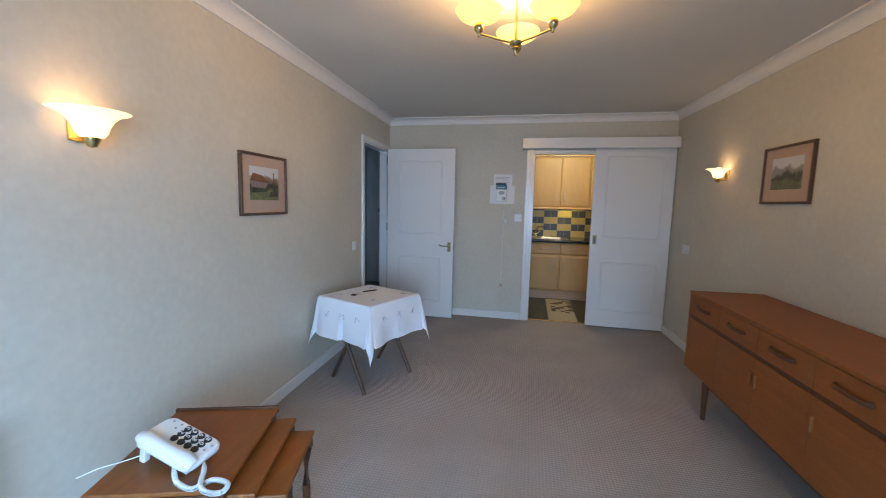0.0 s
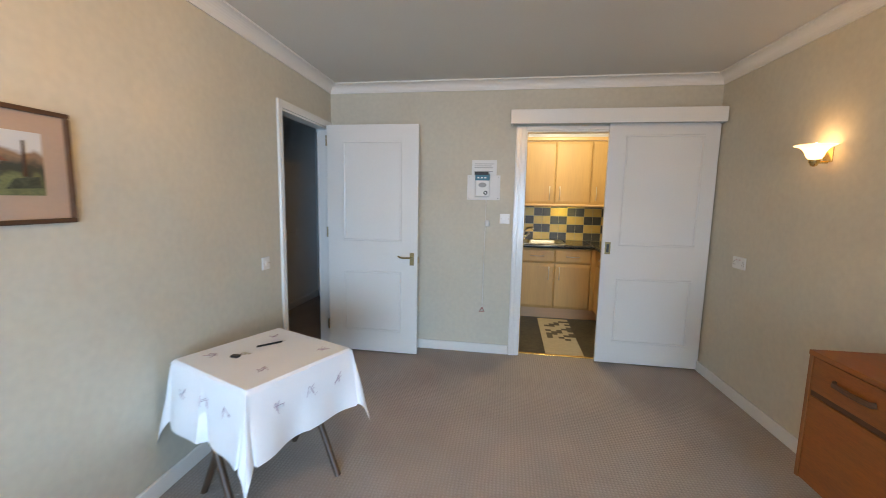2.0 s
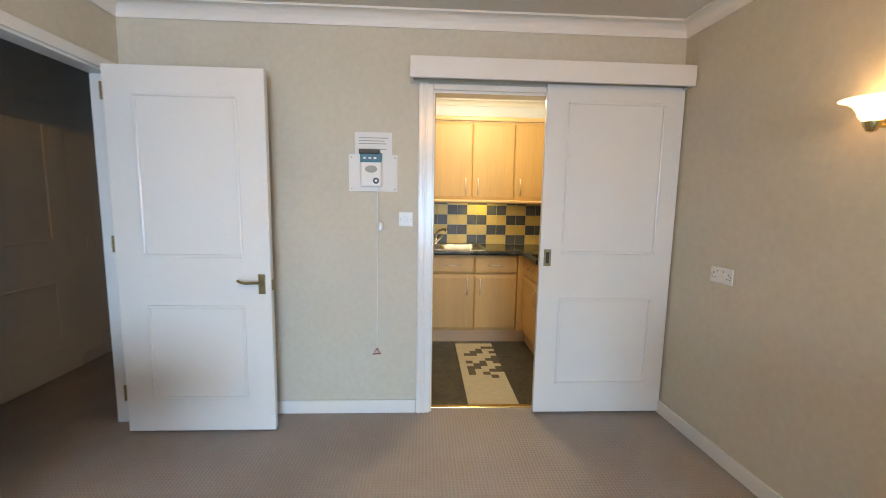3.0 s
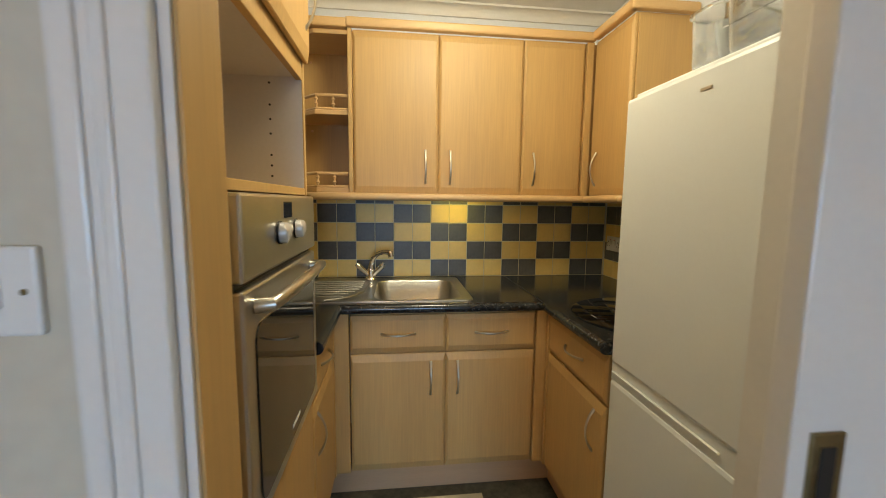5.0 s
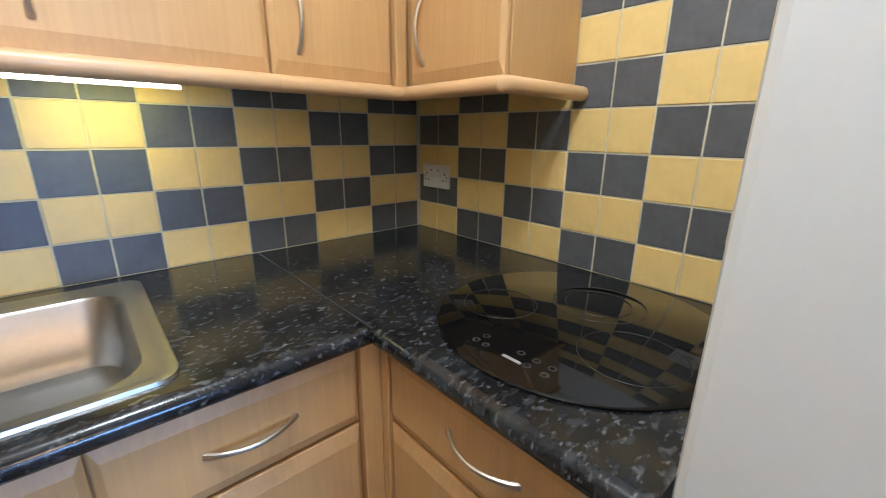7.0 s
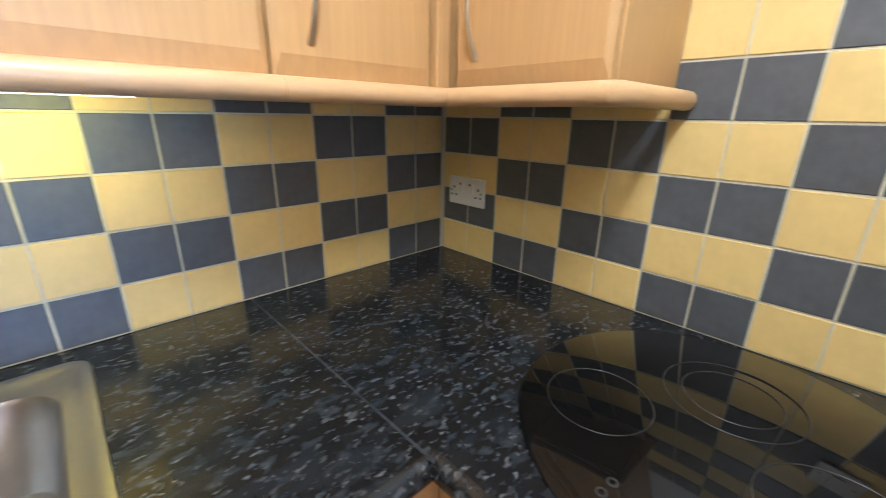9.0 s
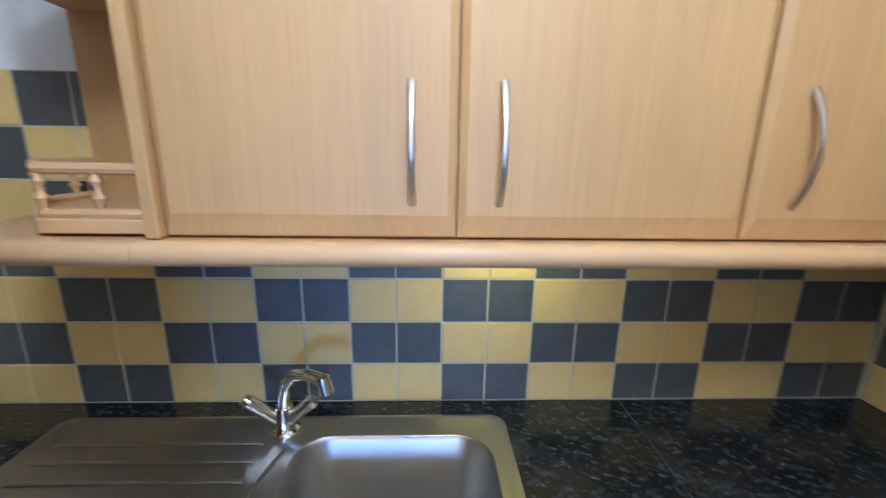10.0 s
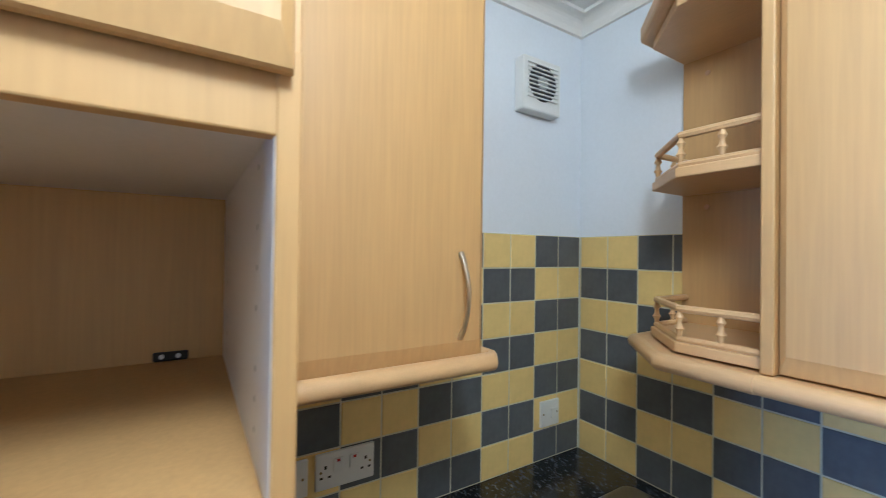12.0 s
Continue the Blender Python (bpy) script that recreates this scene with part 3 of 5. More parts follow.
def wall_plate(name, m, u, z, width, label, category, rockers=(), outlets=()):
    """A switch or socket plate, with its rockers and outlets, on a wall."""
    base = m @ Vector((u, 0, z))
    t = thing(name, label, category, base)
    part("plate", box(u - width / 2, u + width / 2, 0.0, 0.009, z - 0.043, z + 0.043, 0.003), PLASTIC, t, m=m)
    for du in rockers:
        r = part("rocker", box(u + du - 0.012, u + du + 0.012, 0.008, 0.014, z - 0.016 + (0.012 if outlets else 0), z + 0.016 + (0.012 if outlets else 0), 0.002), PLASTIC, t, m=m)
        if outlets:
            part("mark", box(u + du - 0.004, u + du + 0.004, 0.0135, 0.0145, z + 0.020, z + 0.026), RED, r, m=m)
    for du in outlets:
        bm = box(u + du - 0.003, u + du + 0.003, 0.0085, 0.0095, z + 0.006, z + 0.014)
        box(u + du - 0.013, u + du - 0.006, 0.0085, 0.0095, z - 0.016, z - 0.011, bm=bm)
        box(u + du + 0.006, u + du + 0.013, 0.0085, 0.0095, z - 0.016, z - 0.011, bm=bm)
        part("outlet", bm, BLACK, t, m=m)
    for du in (-width / 2 + 0.012, width / 2 - 0.012):
        part("screw", rod((u + du, 0.008, z), (u + du, 0.0102, z), 0.0032, seg=8), OLDBRASS, t, m=m)
    return t


MN, MW, ME = face("n", YF), RW @ face("w", XL), RE @ face("e", XR)
wall_plate("light_switch", MN, -0.582, 1.243, 0.086, "white plastic single light switch on the wallpaper", "switch", (0.0,))
wall_plate("light_switch", MW, -3.088, 0.955, 0.086, "white plastic light switch beside the hall doorway", "switch", (0.0,))
wall_plate("wall_socket", ME, -2.372, 0.991, 0.146, "white plastic double power socket on the wallpaper", "socket", (-0.02, 0.02), (-0.05, 0.05))
MH = face("w", HX)
wall_plate("hall_socket", MH, -0.977, 0.96, 0.086, "white plastic switch plate on the hall wall", "switch", (0.0,))
wall_plate("hall_socket", MH, -0.787, 0.96, 0.086, "white plastic switch plate on the hall wall", "switch", (0.0,))

# alarm intercom, its backing card, its notice and its pull cord
t = thing("notice_card", "white printed notice card pinned on the wallpaper", "notice", (-0.772, YF, 1.6))
part("card", box(-0.885, -0.667, YF - 0.002, YF, 1.585, 1.752), PAPER, t)
for z, x1 in ((1.717, -0.69), (1.70, -0.71), (1.684, -0.70), (1.652, -0.70)):
    part("printed_line", box(-0.862, x1, YF - 0.0028, YF - 0.0018, z, z + 0.005), GREYPRINT, t)
t = thing("backing_board", "white plastic backing board pinned on the wallpaper", "board", (-0.772, YF, 1.5))
part("board", box(-0.922, -0.632, YF - 0.008, YF - 0.0028, 1.405, 1.622, 0.002), PAPER, t)
for x in (-0.905, -0.649):
    for z in (1.605, 1.42):
        part("pin", rod((x, YF - 0.007, z), (x, YF - 0.011, z), 0.004, seg=8), GREYPRINT, t)
t = thing("alarm_unit", "white and teal emergency call unit on its board", "intercom", (-0.785, YF - 0.008, 1.43))
part("body", box(-0.850, -0.722, YF - 0.045, YF - 0.008, 1.432, 1.60, 0.012), PLASTIC, t)
part("top_panel", box(-0.850, -0.724, YF - 0.048, YF - 0.008, 1.572, 1.632, 0.008), TEAL, t, "teal button panel")
part("lid", box(-0.856, -0.735, YF - 0.054, YF - 0.008, 1.622, 1.648, 0.005), BLACK, t, "black top edge")
for x in (-0.83, -0.80, -0.77):
    part("button", box(x, x + 0.016, YF - 0.051, YF - 0.046, 1.592, 1.604, 0.002), PLASTIC, t)
part("speaker", turned([(0.0, 0.004), (0.032, 0.004), (0.036, 0.0)], pose(-0.785, YF - 0.044, 1.535, 90) @ Matrix.Diagonal((1, 0.6, 1, 1))), GREYPRINT, t)
part("ring_button", turned([(0.008, 0.003), (0.018, 0.003), (0.018, 0.0)], pose(-0.757, YF - 0.044, 1.468, 90)), BLACK, t)
t = thing("pull_cord", "white emergency pull cord with a red triangle", "pull cord", (-0.755, YF - 0.012, 0.4))
part("cord", tube([(-0.75, YF - 0.012, 1.432), (-0.753, YF - 0.012, 1.0), (-0.757, YF - 0.012, 0.43)], 0.003, 6), PLASTIC, t)
part("toggle", turned([(0.0, 0.0), (0.017, 0.004), (0.020, 0.035), (0.012, 0.056), (0.0, 0.06)], pose(-0.733, YF - 0.018, 1.170), 12), PLASTIC, t, smooth=True)
part("triangle", tube([(-0.757, YF - 0.012, 0.43), (-0.782, YF - 0.012, 0.392), (-0.735, YF - 0.012, 0.396), (-0.757, YF - 0.012, 0.43)], 0.005, 6), RED, t, "red plastic triangle")


def picture(m, u0, u1, z0, z1, art, label):
    """A framed, mounted watercolour on a wall."""
    t = thing("framed_picture", label, "picture", m @ Vector(((u0 + u1) / 2, 0, z0)))
    bm = bmesh.new()
    for a, b, c, e in ((u0, u1, z0, z0 + 0.016), (u0, u1, z1 - 0.016, z1), (u0, u0 + 0.016, z0 + 0.016, z1 - 0.016), (u1 - 0.016, u1, z0 + 0.016, z1 - 0.016)):
        box(a, b, 0.0, 0.022, c, e, 0.003, bm=bm)
    part("frame", bm, FRAME, t, "dark narrow wooden frame", m=m)
    part("mount", box(u0 + 0.015, u1 - 0.015, 0.002, 0.010, z0 + 0.015, z1 - 0.015), MOUNT, t, "dusky pink card mount", m=m)
    w, h = u1 - u0, z1 - z0
    part("watercolour", box(u0 + 0.19 * w, u1 - 0.19 * w, 0.009, 0.0115, z0 + 0.25 * h, z1 - 0.21 * h), art, t, "faded landscape watercolour", m=m)
    if art == ART_1:
        px, pz, pw, ph = u0 + 0.19 * w, z0 + 0.25 * h, 0.62 * w, 0.54 * h
        for name, mat, pts in (("barn_wall", STONE, ((0.06, 0.38), (0.50, 0.36), (0.60, 0.52), (0.08, 0.58))), ("barn_roof", ROOF, ((0.0, 0.58), (0.10, 0.80), (0.42, 0.74), (0.66, 0.52), (0.10, 0.56))),
                               ("bare_tree", LEG, ((0.79, 0.30), (0.82, 0.30), (0.815, 0.86), (0.80, 0.86))), ("wall_shadow", FOLIAGE, ((0.02, 0.22), (0.55, 0.26), (0.62, 0.36), (0.05, 0.36))), ("grass", FOLIAGE, ((0.62, 0.10), (0.96, 0.12), (0.94, 0.30), (0.70, 0.26)))):
            bm = prism([(px + a * pw, pz + b * ph) for a, b in pts], -0.0155, -0.0105)
            bm.transform(pose(0, 0, 0, 90))
            part(name, bm, mat, t, m=m)
    return t


STONE = shader("painted_stone", (0.25, 0.20, 0.17), 0.7, vary=0.35, scale=60)
ROOF = shader("painted_roof", (0.22, 0.095, 0.055), 0.7, vary=0.35, scale=60)
FOLIAGE = shader("painted_foliage", (0.055, 0.065, 0.04), 0.7, vary=0.6, scale=50)
picture(MW, -4.785, -4.308, 1.299, 1.676, ART_1, "watercolour of a barn, pink mount, dark frame, on wallpaper")
picture(ME, -4.02, -3.54, 1.443, 1.822, ART_2, "watercolour of a lane, brown mount, dark frame, on wallpaper")


def wall_lamp(m, u, z, size, label):
    """A flared opal uplighter, half a bowl against the wall, on a brass holder."""
    t = thing("wall_lamp", label, "wall lamp", m @ Vector((u, 0, z - 0.06)), "wall lamps")
    part("wall_plate", box(u - 0.03, u + 0.03, 0.0, 0.008, z - 0.03, z + 0.05, 0.003), BRASS, t, m=m)
    part("arm", rod((u, 0.006, z - 0.03), (u, 0.07, z - 0.03), 0.007), BRASS, t, m=m)
    c = Matrix.Translation((u, 0.07, z)) @ Matrix.Diagonal((size, size * 0.95, size, 1))
    bm = turned([(0.020, -0.024), (0.044, -0.02), (0.060, 0.0), (0.070, 0.028), (0.086, 0.056), (0.112, 0.078), (0.148, 0.090), (0.152, 0.094), (0.146, 0.095), (0.110, 0.083), (0.083, 0.061), (0.066, 0.030), (0.056, 0.004), (0.040, -0.014), (0.018, -0.018)], c, 40)
    bmesh.ops.bisect_plane(bm, geom=bm.verts[:] + bm.edges[:] + bm.faces[:], plane_co=(0, 0.009, 0), plane_no=(0, -1, 0), clear_outer=True)
    part("shade", bm, OPAL, t, "glowing flared opal glass shade", m=m, smooth=True)
    part("gallery", turned([(0.0, -0.055), (0.014, -0.05), (0.024, -0.03), (0.026, -0.018), (0.0, -0.016)], m @ Matrix.Translation((u, 0.07, z)), 16), BRASS, t, smooth=True)
    part("bulb", turned([(0.0, 0.075), (0.012, 0.066), (0.019, 0.045), (0.014, 0.02), (0.010, 0.0)], m @ Matrix.Translation((u, 0.07, z)), 14), BULB, t, smooth=True)
    return t


wall_lamp(MW, -5.645, 1.622, 0.80, "lit opal glass uplighter on a brass wall bracket")
wall_lamp(ME, -3.03, 1.672, 0.64, "lit opal glass uplighter on a brass wall bracket")

# chandelier
CX, CY = -0.545, -4.87
t = thing("chandelier", "lit brass three-arm ceiling light with cream glass saucers", "ceiling light", (CX, CY, CEIL))
part("ceiling_rose", turned([(0.0, 0.0), (0.055, 0.0), (0.05, -0.02), (0.012, -0.035), (0.0, -0.035)], pose(CX, CY, CEIL)), BRASS, t, smooth=True)
part("stem", rod((CX, CY, 2.13), (CX, CY, CEIL - 0.03), 0.006), BRASS, t)
part("hub", turned([(0.0, -0.056), (0.005, -0.052), (0.006, -0.036), (0.010, -0.03), (0.018, -0.022), (0.014, -0.012), (0.026, -0.004), (0.030, 0.006), (0.018, 0.014), (0.0, 0.018)], pose(CX, CY, 2.128)), BRASS, t, smooth=True)
for a in (205, 335, 90):
    ca, sa = math.cos(radians(a)), math.sin(radians(a))
    ex, ey = CX + 0.175 * ca, CY + 0.175 * sa
    arm = part("arm", tube([(CX + 0.02 * ca, CY + 0.02 * sa, 2.13), (CX + 0.09 * ca, CY + 0.09 * sa, 2.138), (ex, ey, 2.152)], 0.0055), BRASS, t, smooth=True)
    part("cup", turned([(0.0, -0.024), (0.006, -0.022), (0.007, -0.01), (0.012, -0.004), (0.021, 0.008), (0.022, 0.03), (0.018, 0.036), (0.0, 0.036)], pose(ex, ey, 2.158), 16), BRASS, arm, smooth=True)
    part("saucer", turned([(0.016, 0.034), (0.05, 0.042), (0.086, 0.062), (0.106, 0.088), (0.104, 0.090), (0.082, 0.068), (0.048, 0.048), (0.016, 0.040)], pose(ex, ey, 2.158), 28), OPAL_Y, arm, "cream glass saucer shade", smooth=True)
    part("bulb", turned([(0.0, 0.115), (0.010, 0.11), (0.017, 0.09), (0.017, 0.05), (0.012, 0.036)], pose(ex, ey, 2.158), 14), BULB, arm, smooth=True)

# hall ceiling light
t = thing("hall_ceiling_light", "unlit amber glass bowl light on the hall ceiling", "ceiling light", (-2.90, -1.22, 2.4))
part("bowl", turned([(0.0, -0.10), (0.06, -0.092), (0.12, -0.066), (0.16, -0.03), (0.17, -0.012), (0.16, -0.012), (0.11, -0.058), (0.0, -0.09)], pose(-2.90, -1.22, 2.4), 28), AMBER, t, smooth=True)
part("finial", turned([(0.0, -0.13), (0.012, -0.12), (0.016, -0.104), (0.0, -0.098)], pose(-2.90, -1.22, 2.4), 12), BRASS, t, smooth=True)
part("stem", rod((-2.90, -1.22, 2.31), (-2.90, -1.22, 2.4), 0.006), BRASS, t)

# ---- living room furniture ----
SX0, SX1, SY0, SY1, SZ0, SZ1 = 0.684, 1.140, -5.36, -3.742, 0.286, 0.832
SM = askew(SX0, SY1, 1.9)
t = thing("sideboard", "teak sideboard with four drawers and cupboards on tapered legs", "sideboard", ((SX0 + SX1) / 2, (SY0 + SY1) / 2, 0))
part("top", box(SX0 - 0.006, SX1, SY0, SY1, SZ1 - 0.02, SZ1, 0.003), TEAK, t, m=SM)
for y0 in (SY0, SY1 - 0.018):
    part("side_panel", box(SX0 - 0.002, SX1, y0, y0 + 0.018, SZ0, SZ1 - 0.02, 0.002), TEAK_X, t, m=SM)
# darkened teak: the shade in the gaps between fronts is in the colour
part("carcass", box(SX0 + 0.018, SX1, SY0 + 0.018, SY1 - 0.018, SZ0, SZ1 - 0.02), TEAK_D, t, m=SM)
dw = (SY1 - SY0 - 0.04) / 4
for i in range(4):
    y0 = SY0 + 0.02 + i * dw
    dr = part("drawer", box(SX0 + 0.001, SX0 + 0.02, y0 + 0.002, y0 + dw - 0.002, 0.672, SZ1 - 0.024, 0.002), TEAK, t, m=SM)
    yc = y0 + dw / 2
    bm = tube([(SX0 - 0.002, yc - 0.085, 0.748), (SX0 - 0.014, yc - 0.075, 0.744), (SX0 - 0.016, yc, 0.741), (SX0 - 0.014, yc + 0.075, 0.744), (SX0 - 0.002, yc + 0.085, 0.748)], 0.008, 8, flat=1.4)
    part("handle", bm, TEAK_D, dr, "carved dark teak pull", m=SM, smooth=True)
    dc = part("cupboard_door", box(SX0 + 0.001, SX0 + 0.02, y0 + 0.0015, y0 + dw - 0.0015, SZ0 + 0.004, 0.648, 0.002), TEAK, t, m=SM)
    if i == 3:
        continue
    hy = y0 + 0.025 if i == 2 else y0 + dw - 0.025
    part("handle", box(SX0 - 0.014, SX0 + 0.002, hy - 0.007, hy + 0.007, 0.50, 0.57, 0.004), TEAK, dc, m=SM)
# rail and apron in darkened teak, standing in for shade below the drawers
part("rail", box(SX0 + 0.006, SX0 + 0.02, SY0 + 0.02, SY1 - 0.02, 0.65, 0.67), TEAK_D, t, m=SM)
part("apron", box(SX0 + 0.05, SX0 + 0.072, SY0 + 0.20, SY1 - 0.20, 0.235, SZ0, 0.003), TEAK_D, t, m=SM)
for x in (SX0 + 0.055, SX1 - 0.05):
    for y in (SY0 + 0.215, SY1 - 0.215):
        part("leg", rod((x, y, 0.0), (x, y, SZ0), 0.014, 0.024, 14), TEAK_D, t, m=SM, smooth=True)


def nest_table(a, u, v, depth, length, height, back, label):
    """One table of the nest: a is its back corner, u its depth, v its length."""
    m = Matrix(((u[0], v[0], 0, a[0]), (u[1], v[1], 0, a[1]), (0, 0, 1, 0), (0, 0, 0, 1)))
    t = thing("nest_table", label, "side table", (a[0], a[1], 0), "nest of tables")
    part("top", box(0, depth, 0, length, height - 0.018, height, 0.005), TEAK_N, t, m=m)
    if back:
        part("raised_edge", box(-0.004, depth, -0.008, 0.006, height - 0.022, height + 0.010, 0.003), TEAK_D, t, m=m)
    for x in (0.03, depth - 0.03):
        for y in (0.026, length - 0.026):
            bm = tube([(x, y, height - 0.02), (x, y, height - 0.07), (x, y + (0.010 if y < 0.2 else -0.010), 0.2), (x, y, 0.0)], [0.026, 0.022, 0.016, 0.013], 10)
            part("leg", bm, TEAK_D, t, m=m, smooth=True)
    # aprons and rail coloured darker than the top, for the shade beneath it
    for y in (0.018, length - 0.013):
        part("apron", box(0.004, depth - 0.004, y, y + 0.0145, height - 0.062, height - 0.018, 0.002), TEAK_D, t, m=m)
    part("rail", box(0.012, 0.026, 0.03, length - 0.03, height - 0.055, height - 0.018), TEAK_D, t, m=m)
    return m


TEAK_N = shader("teak_table_top", (0.255, 0.074, 0.013), 0.46, vary=0.3, scale=3, fine=40, stretch=(10, 1.2, 8))
U, V = (0.949, 0.313), (0.278, -0.960)
A = Vector((-1.868, -5.470))
big_m = nest_table(A, U, V, 0.415, 0.50, 0.50, True, "largest teak table of a nest, telephone on top")
nest_table((A.x + U[0] * 0.10 + V[0] * 0.012, A.y + U[1] * 0.10 + V[1] * 0.012), U, V, 0.394, 0.463, 0.46, False, "middle teak table of a nest, pulled half out")
nest_table((A.x + U[0] * 0.19 + V[0] * 0.045, A.y + U[1] * 0.19 + V[1] * 0.045), U, V, 0.388, 0.39, 0.42, False, "smallest teak table of a nest, pulled out")

def glyph(body, size):
    """A raised printed character in the built-in font."""
    cu = bpy.data.curves.new("digit", "FONT")
    cu.body, cu.size, cu.extrude, cu.align_x, cu.align_y = body, size, 0.0004, "CENTER", "CENTER"
    ob = bpy.data.objects.new("digit", cu)
    me = bpy.data.meshes.new_from_object(ob)
    bm = bmesh.new()
    bm.from_mesh(me)
    bpy.data.objects.remove(ob)
    bpy.data.meshes.remove(me)
    return bm


# telephone, its top end raised on a stand, in a frame of its own
PM = Matrix.Translation((-1.593, -5.728, 0.5)) @ pose(0, 0, 0, 0, 0, -4) @ pose(0, 0, 0.052, 3, 15, 0)
t = thing("telephone", "white big-button corded telephone on the teak table", "telephone", (-1.583, -5.728, 0.5))
body = part("body", loft([rounded(-0.112, 0.112, -0.066, 0.066, 0.028, -0.014), rounded(-0.120, 0.120, -0.074, 0.074, 0.034, -0.004), rounded(-0.120, 0.120, -0.074, 0.074, 0.034, 0.010), rounded(-0.112, 0.112, -0.066, 0.066, 0.028, 0.020)]), PLASTIC, t, m=PM, smooth=True)
for y in (-0.05, 0.05):
    part("stand", box(-0.098, -0.074, y - 0.012, y + 0.012, -0.074, -0.010, 0.005), PLASTIC, t, m=PM)
part("foot", box(0.085, 0.105, -0.06, 0.06, -0.024, -0.010, 0.003), PLASTIC, t, m=PM)
bm = tube([(-0.116, -0.046, 0.010), (-0.100, -0.047, 0.014), (-0.075, -0.048, 0.018), (-0.045, -0.050, 0.024), (0.0, -0.052, 0.028), (0.045, -0.050, 0.024), (0.075, -0.048, 0.018), (0.100, -0.047, 0.014), (0.116, -0.046, 0.010)], [0.020, 0.027, 0.029, 0.022, 0.017, 0.022, 0.029, 0.027, 0.020], 16, flat=0.75)
part("handset", bm, PLASTIC, t, m=PM, smooth=True)
for i, row in enumerate(("123", "456", "789", "*0#")):
    for j, mark in enumerate(row):
        km = PM @ Matrix.Translation((-0.018 + i * 0.030, -0.006 + j * 0.027, 0.019))
        key = part("key", turned([(0.0, 0.006), (0.0115, 0.006), (0.0132, 0.0)], km, 14), BLACK, body, smooth=True)
        if j:
            part("digit", glyph(mark, 0.024), PAPER, t, m=km @ pose(0, 0, 0.0068, 0, 0, 90))
for x, y in ((-0.085, 0.050), (-0.055, 0.030), (-0.052, 0.052), (0.103, 0.035), (0.098, 0.008)):
    part("memory_key", box(x - 0.004, x + 0.004, y - 0.003, y + 0.003, 0.018, 0.0225, 0.001), GREYPRINT, t, m=PM)
CORD = [Vector(p) for p in ((-1.562, -5.784, 0.530), (-1.510, -5.828, 0.512), (-1.477, -5.845, 0.510), (-1.426, -5.854, 0.510), (-1.405, -5.825, 0.512), (-1.384, -5.803, 0.512),
                            (-1.334, -5.807, 0.510), (-1.326, -5.843, 0.510), (-1.363, -5.857, 0.512), (-1.400, -5.844, 0.520), (-1.435, -5.792, 0.524), (-1.471, -5.752, 0.524))]
cord = []
for i in range(900):
    k, f = divmod(i / 899 * (len(CORD) - 1.001), 1.0)
    k = int(k)
    p0, p1, p2, p3 = (CORD[max(0, min(len(CORD) - 1, k + d))] for d in (-1, 0, 1, 2))
    c = 0.5 * (2 * p1 + (p2 - p0) * f + (2 * p0 - 5 * p1 + 4 * p2 - p3) * f * f + (3 * p1 - p0 - 3 * p2 + p3) * f ** 3)
    along = (p2 - p1).normalized()
    side = along.cross(Vector((0, 0, 1))).normalized()
    wind = 0.0070 * min(1.0, i / 60, (899 - i) / 60)
    cord.append(c + wind * (math.cos(i * 0.9) * side + math.sin(i * 0.9) * Vector((0, 0, 1))))
part("handset_cord", tube(cord, 0.0019, 5), PLASTIC, t, "coiled white cord", smooth=True)
part("line_cord", tube([(-1.70, -5.76, 0.52), (-1.76, -5.80, 0.506), (-1.80, -5.84, 0.504), (-1.84, -5.88, 0.49)], 0.002, 6), PLASTIC, t)

# storage heater
HEATER_M = RW @ Matrix.Translation((0, -0.105, 0.07))
t = thing("storage_heater", "white metal storage heater on the skirting of the wall", "heater", (XL + 0.06, -6.4, 0.0))
part("case", box(XL + 0.02, XL + 0.105, -6.80, -6.076, 0.05, 0.635, 0.006), FRIDGE, t, m=HEATER_M)
part("end_cap", box(XL + 0.02, XL + 0.108, -6.069, -5.985, 0.045, 0.640, 0.008), FRIDGE, t, m=HEATER_M)
part("gap", box(XL + 0.03, XL + 0.10, -6.077, -6.068, 0.05, 0.63), BLACK, t, m=HEATER_M)
part("control_slot", box(XL + 0.107, XL + 0.110, -6.048, -6.012, 0.518, 0.530, 0.001), BLACK, t, m=HEATER_M)
for y in (-6.72, -6.30, -6.15):
    part("panel_joint", box(XL + 0.104, XL + 0.1065, y - 0.002, y + 0.002, 0.06, 0.60), BLACK, t, m=HEATER_M)
for y in (-6.7, -6.1):
    part("foot", box(XL + 0.02, XL + 0.09, y, y + 0.04, -0.07, 0.055), BLACK, t, m=HEATER_M)

# folding table and its cloth
TM = Matrix.Translation((-1.669, -3.846, 0)) @ pose(0, 0, 0, 0, 0, -22.3)
TOP = 0.655
t = thing("folding_table", "square folding table on crossed dark wooden legs", "table", (-1.669, -3.846, 0))
part("tabletop", box(-0.272, 0.272, -0.266, 0.266, TOP - 0.026, TOP - 0.006, 0.003), LEG, t, m=TM)
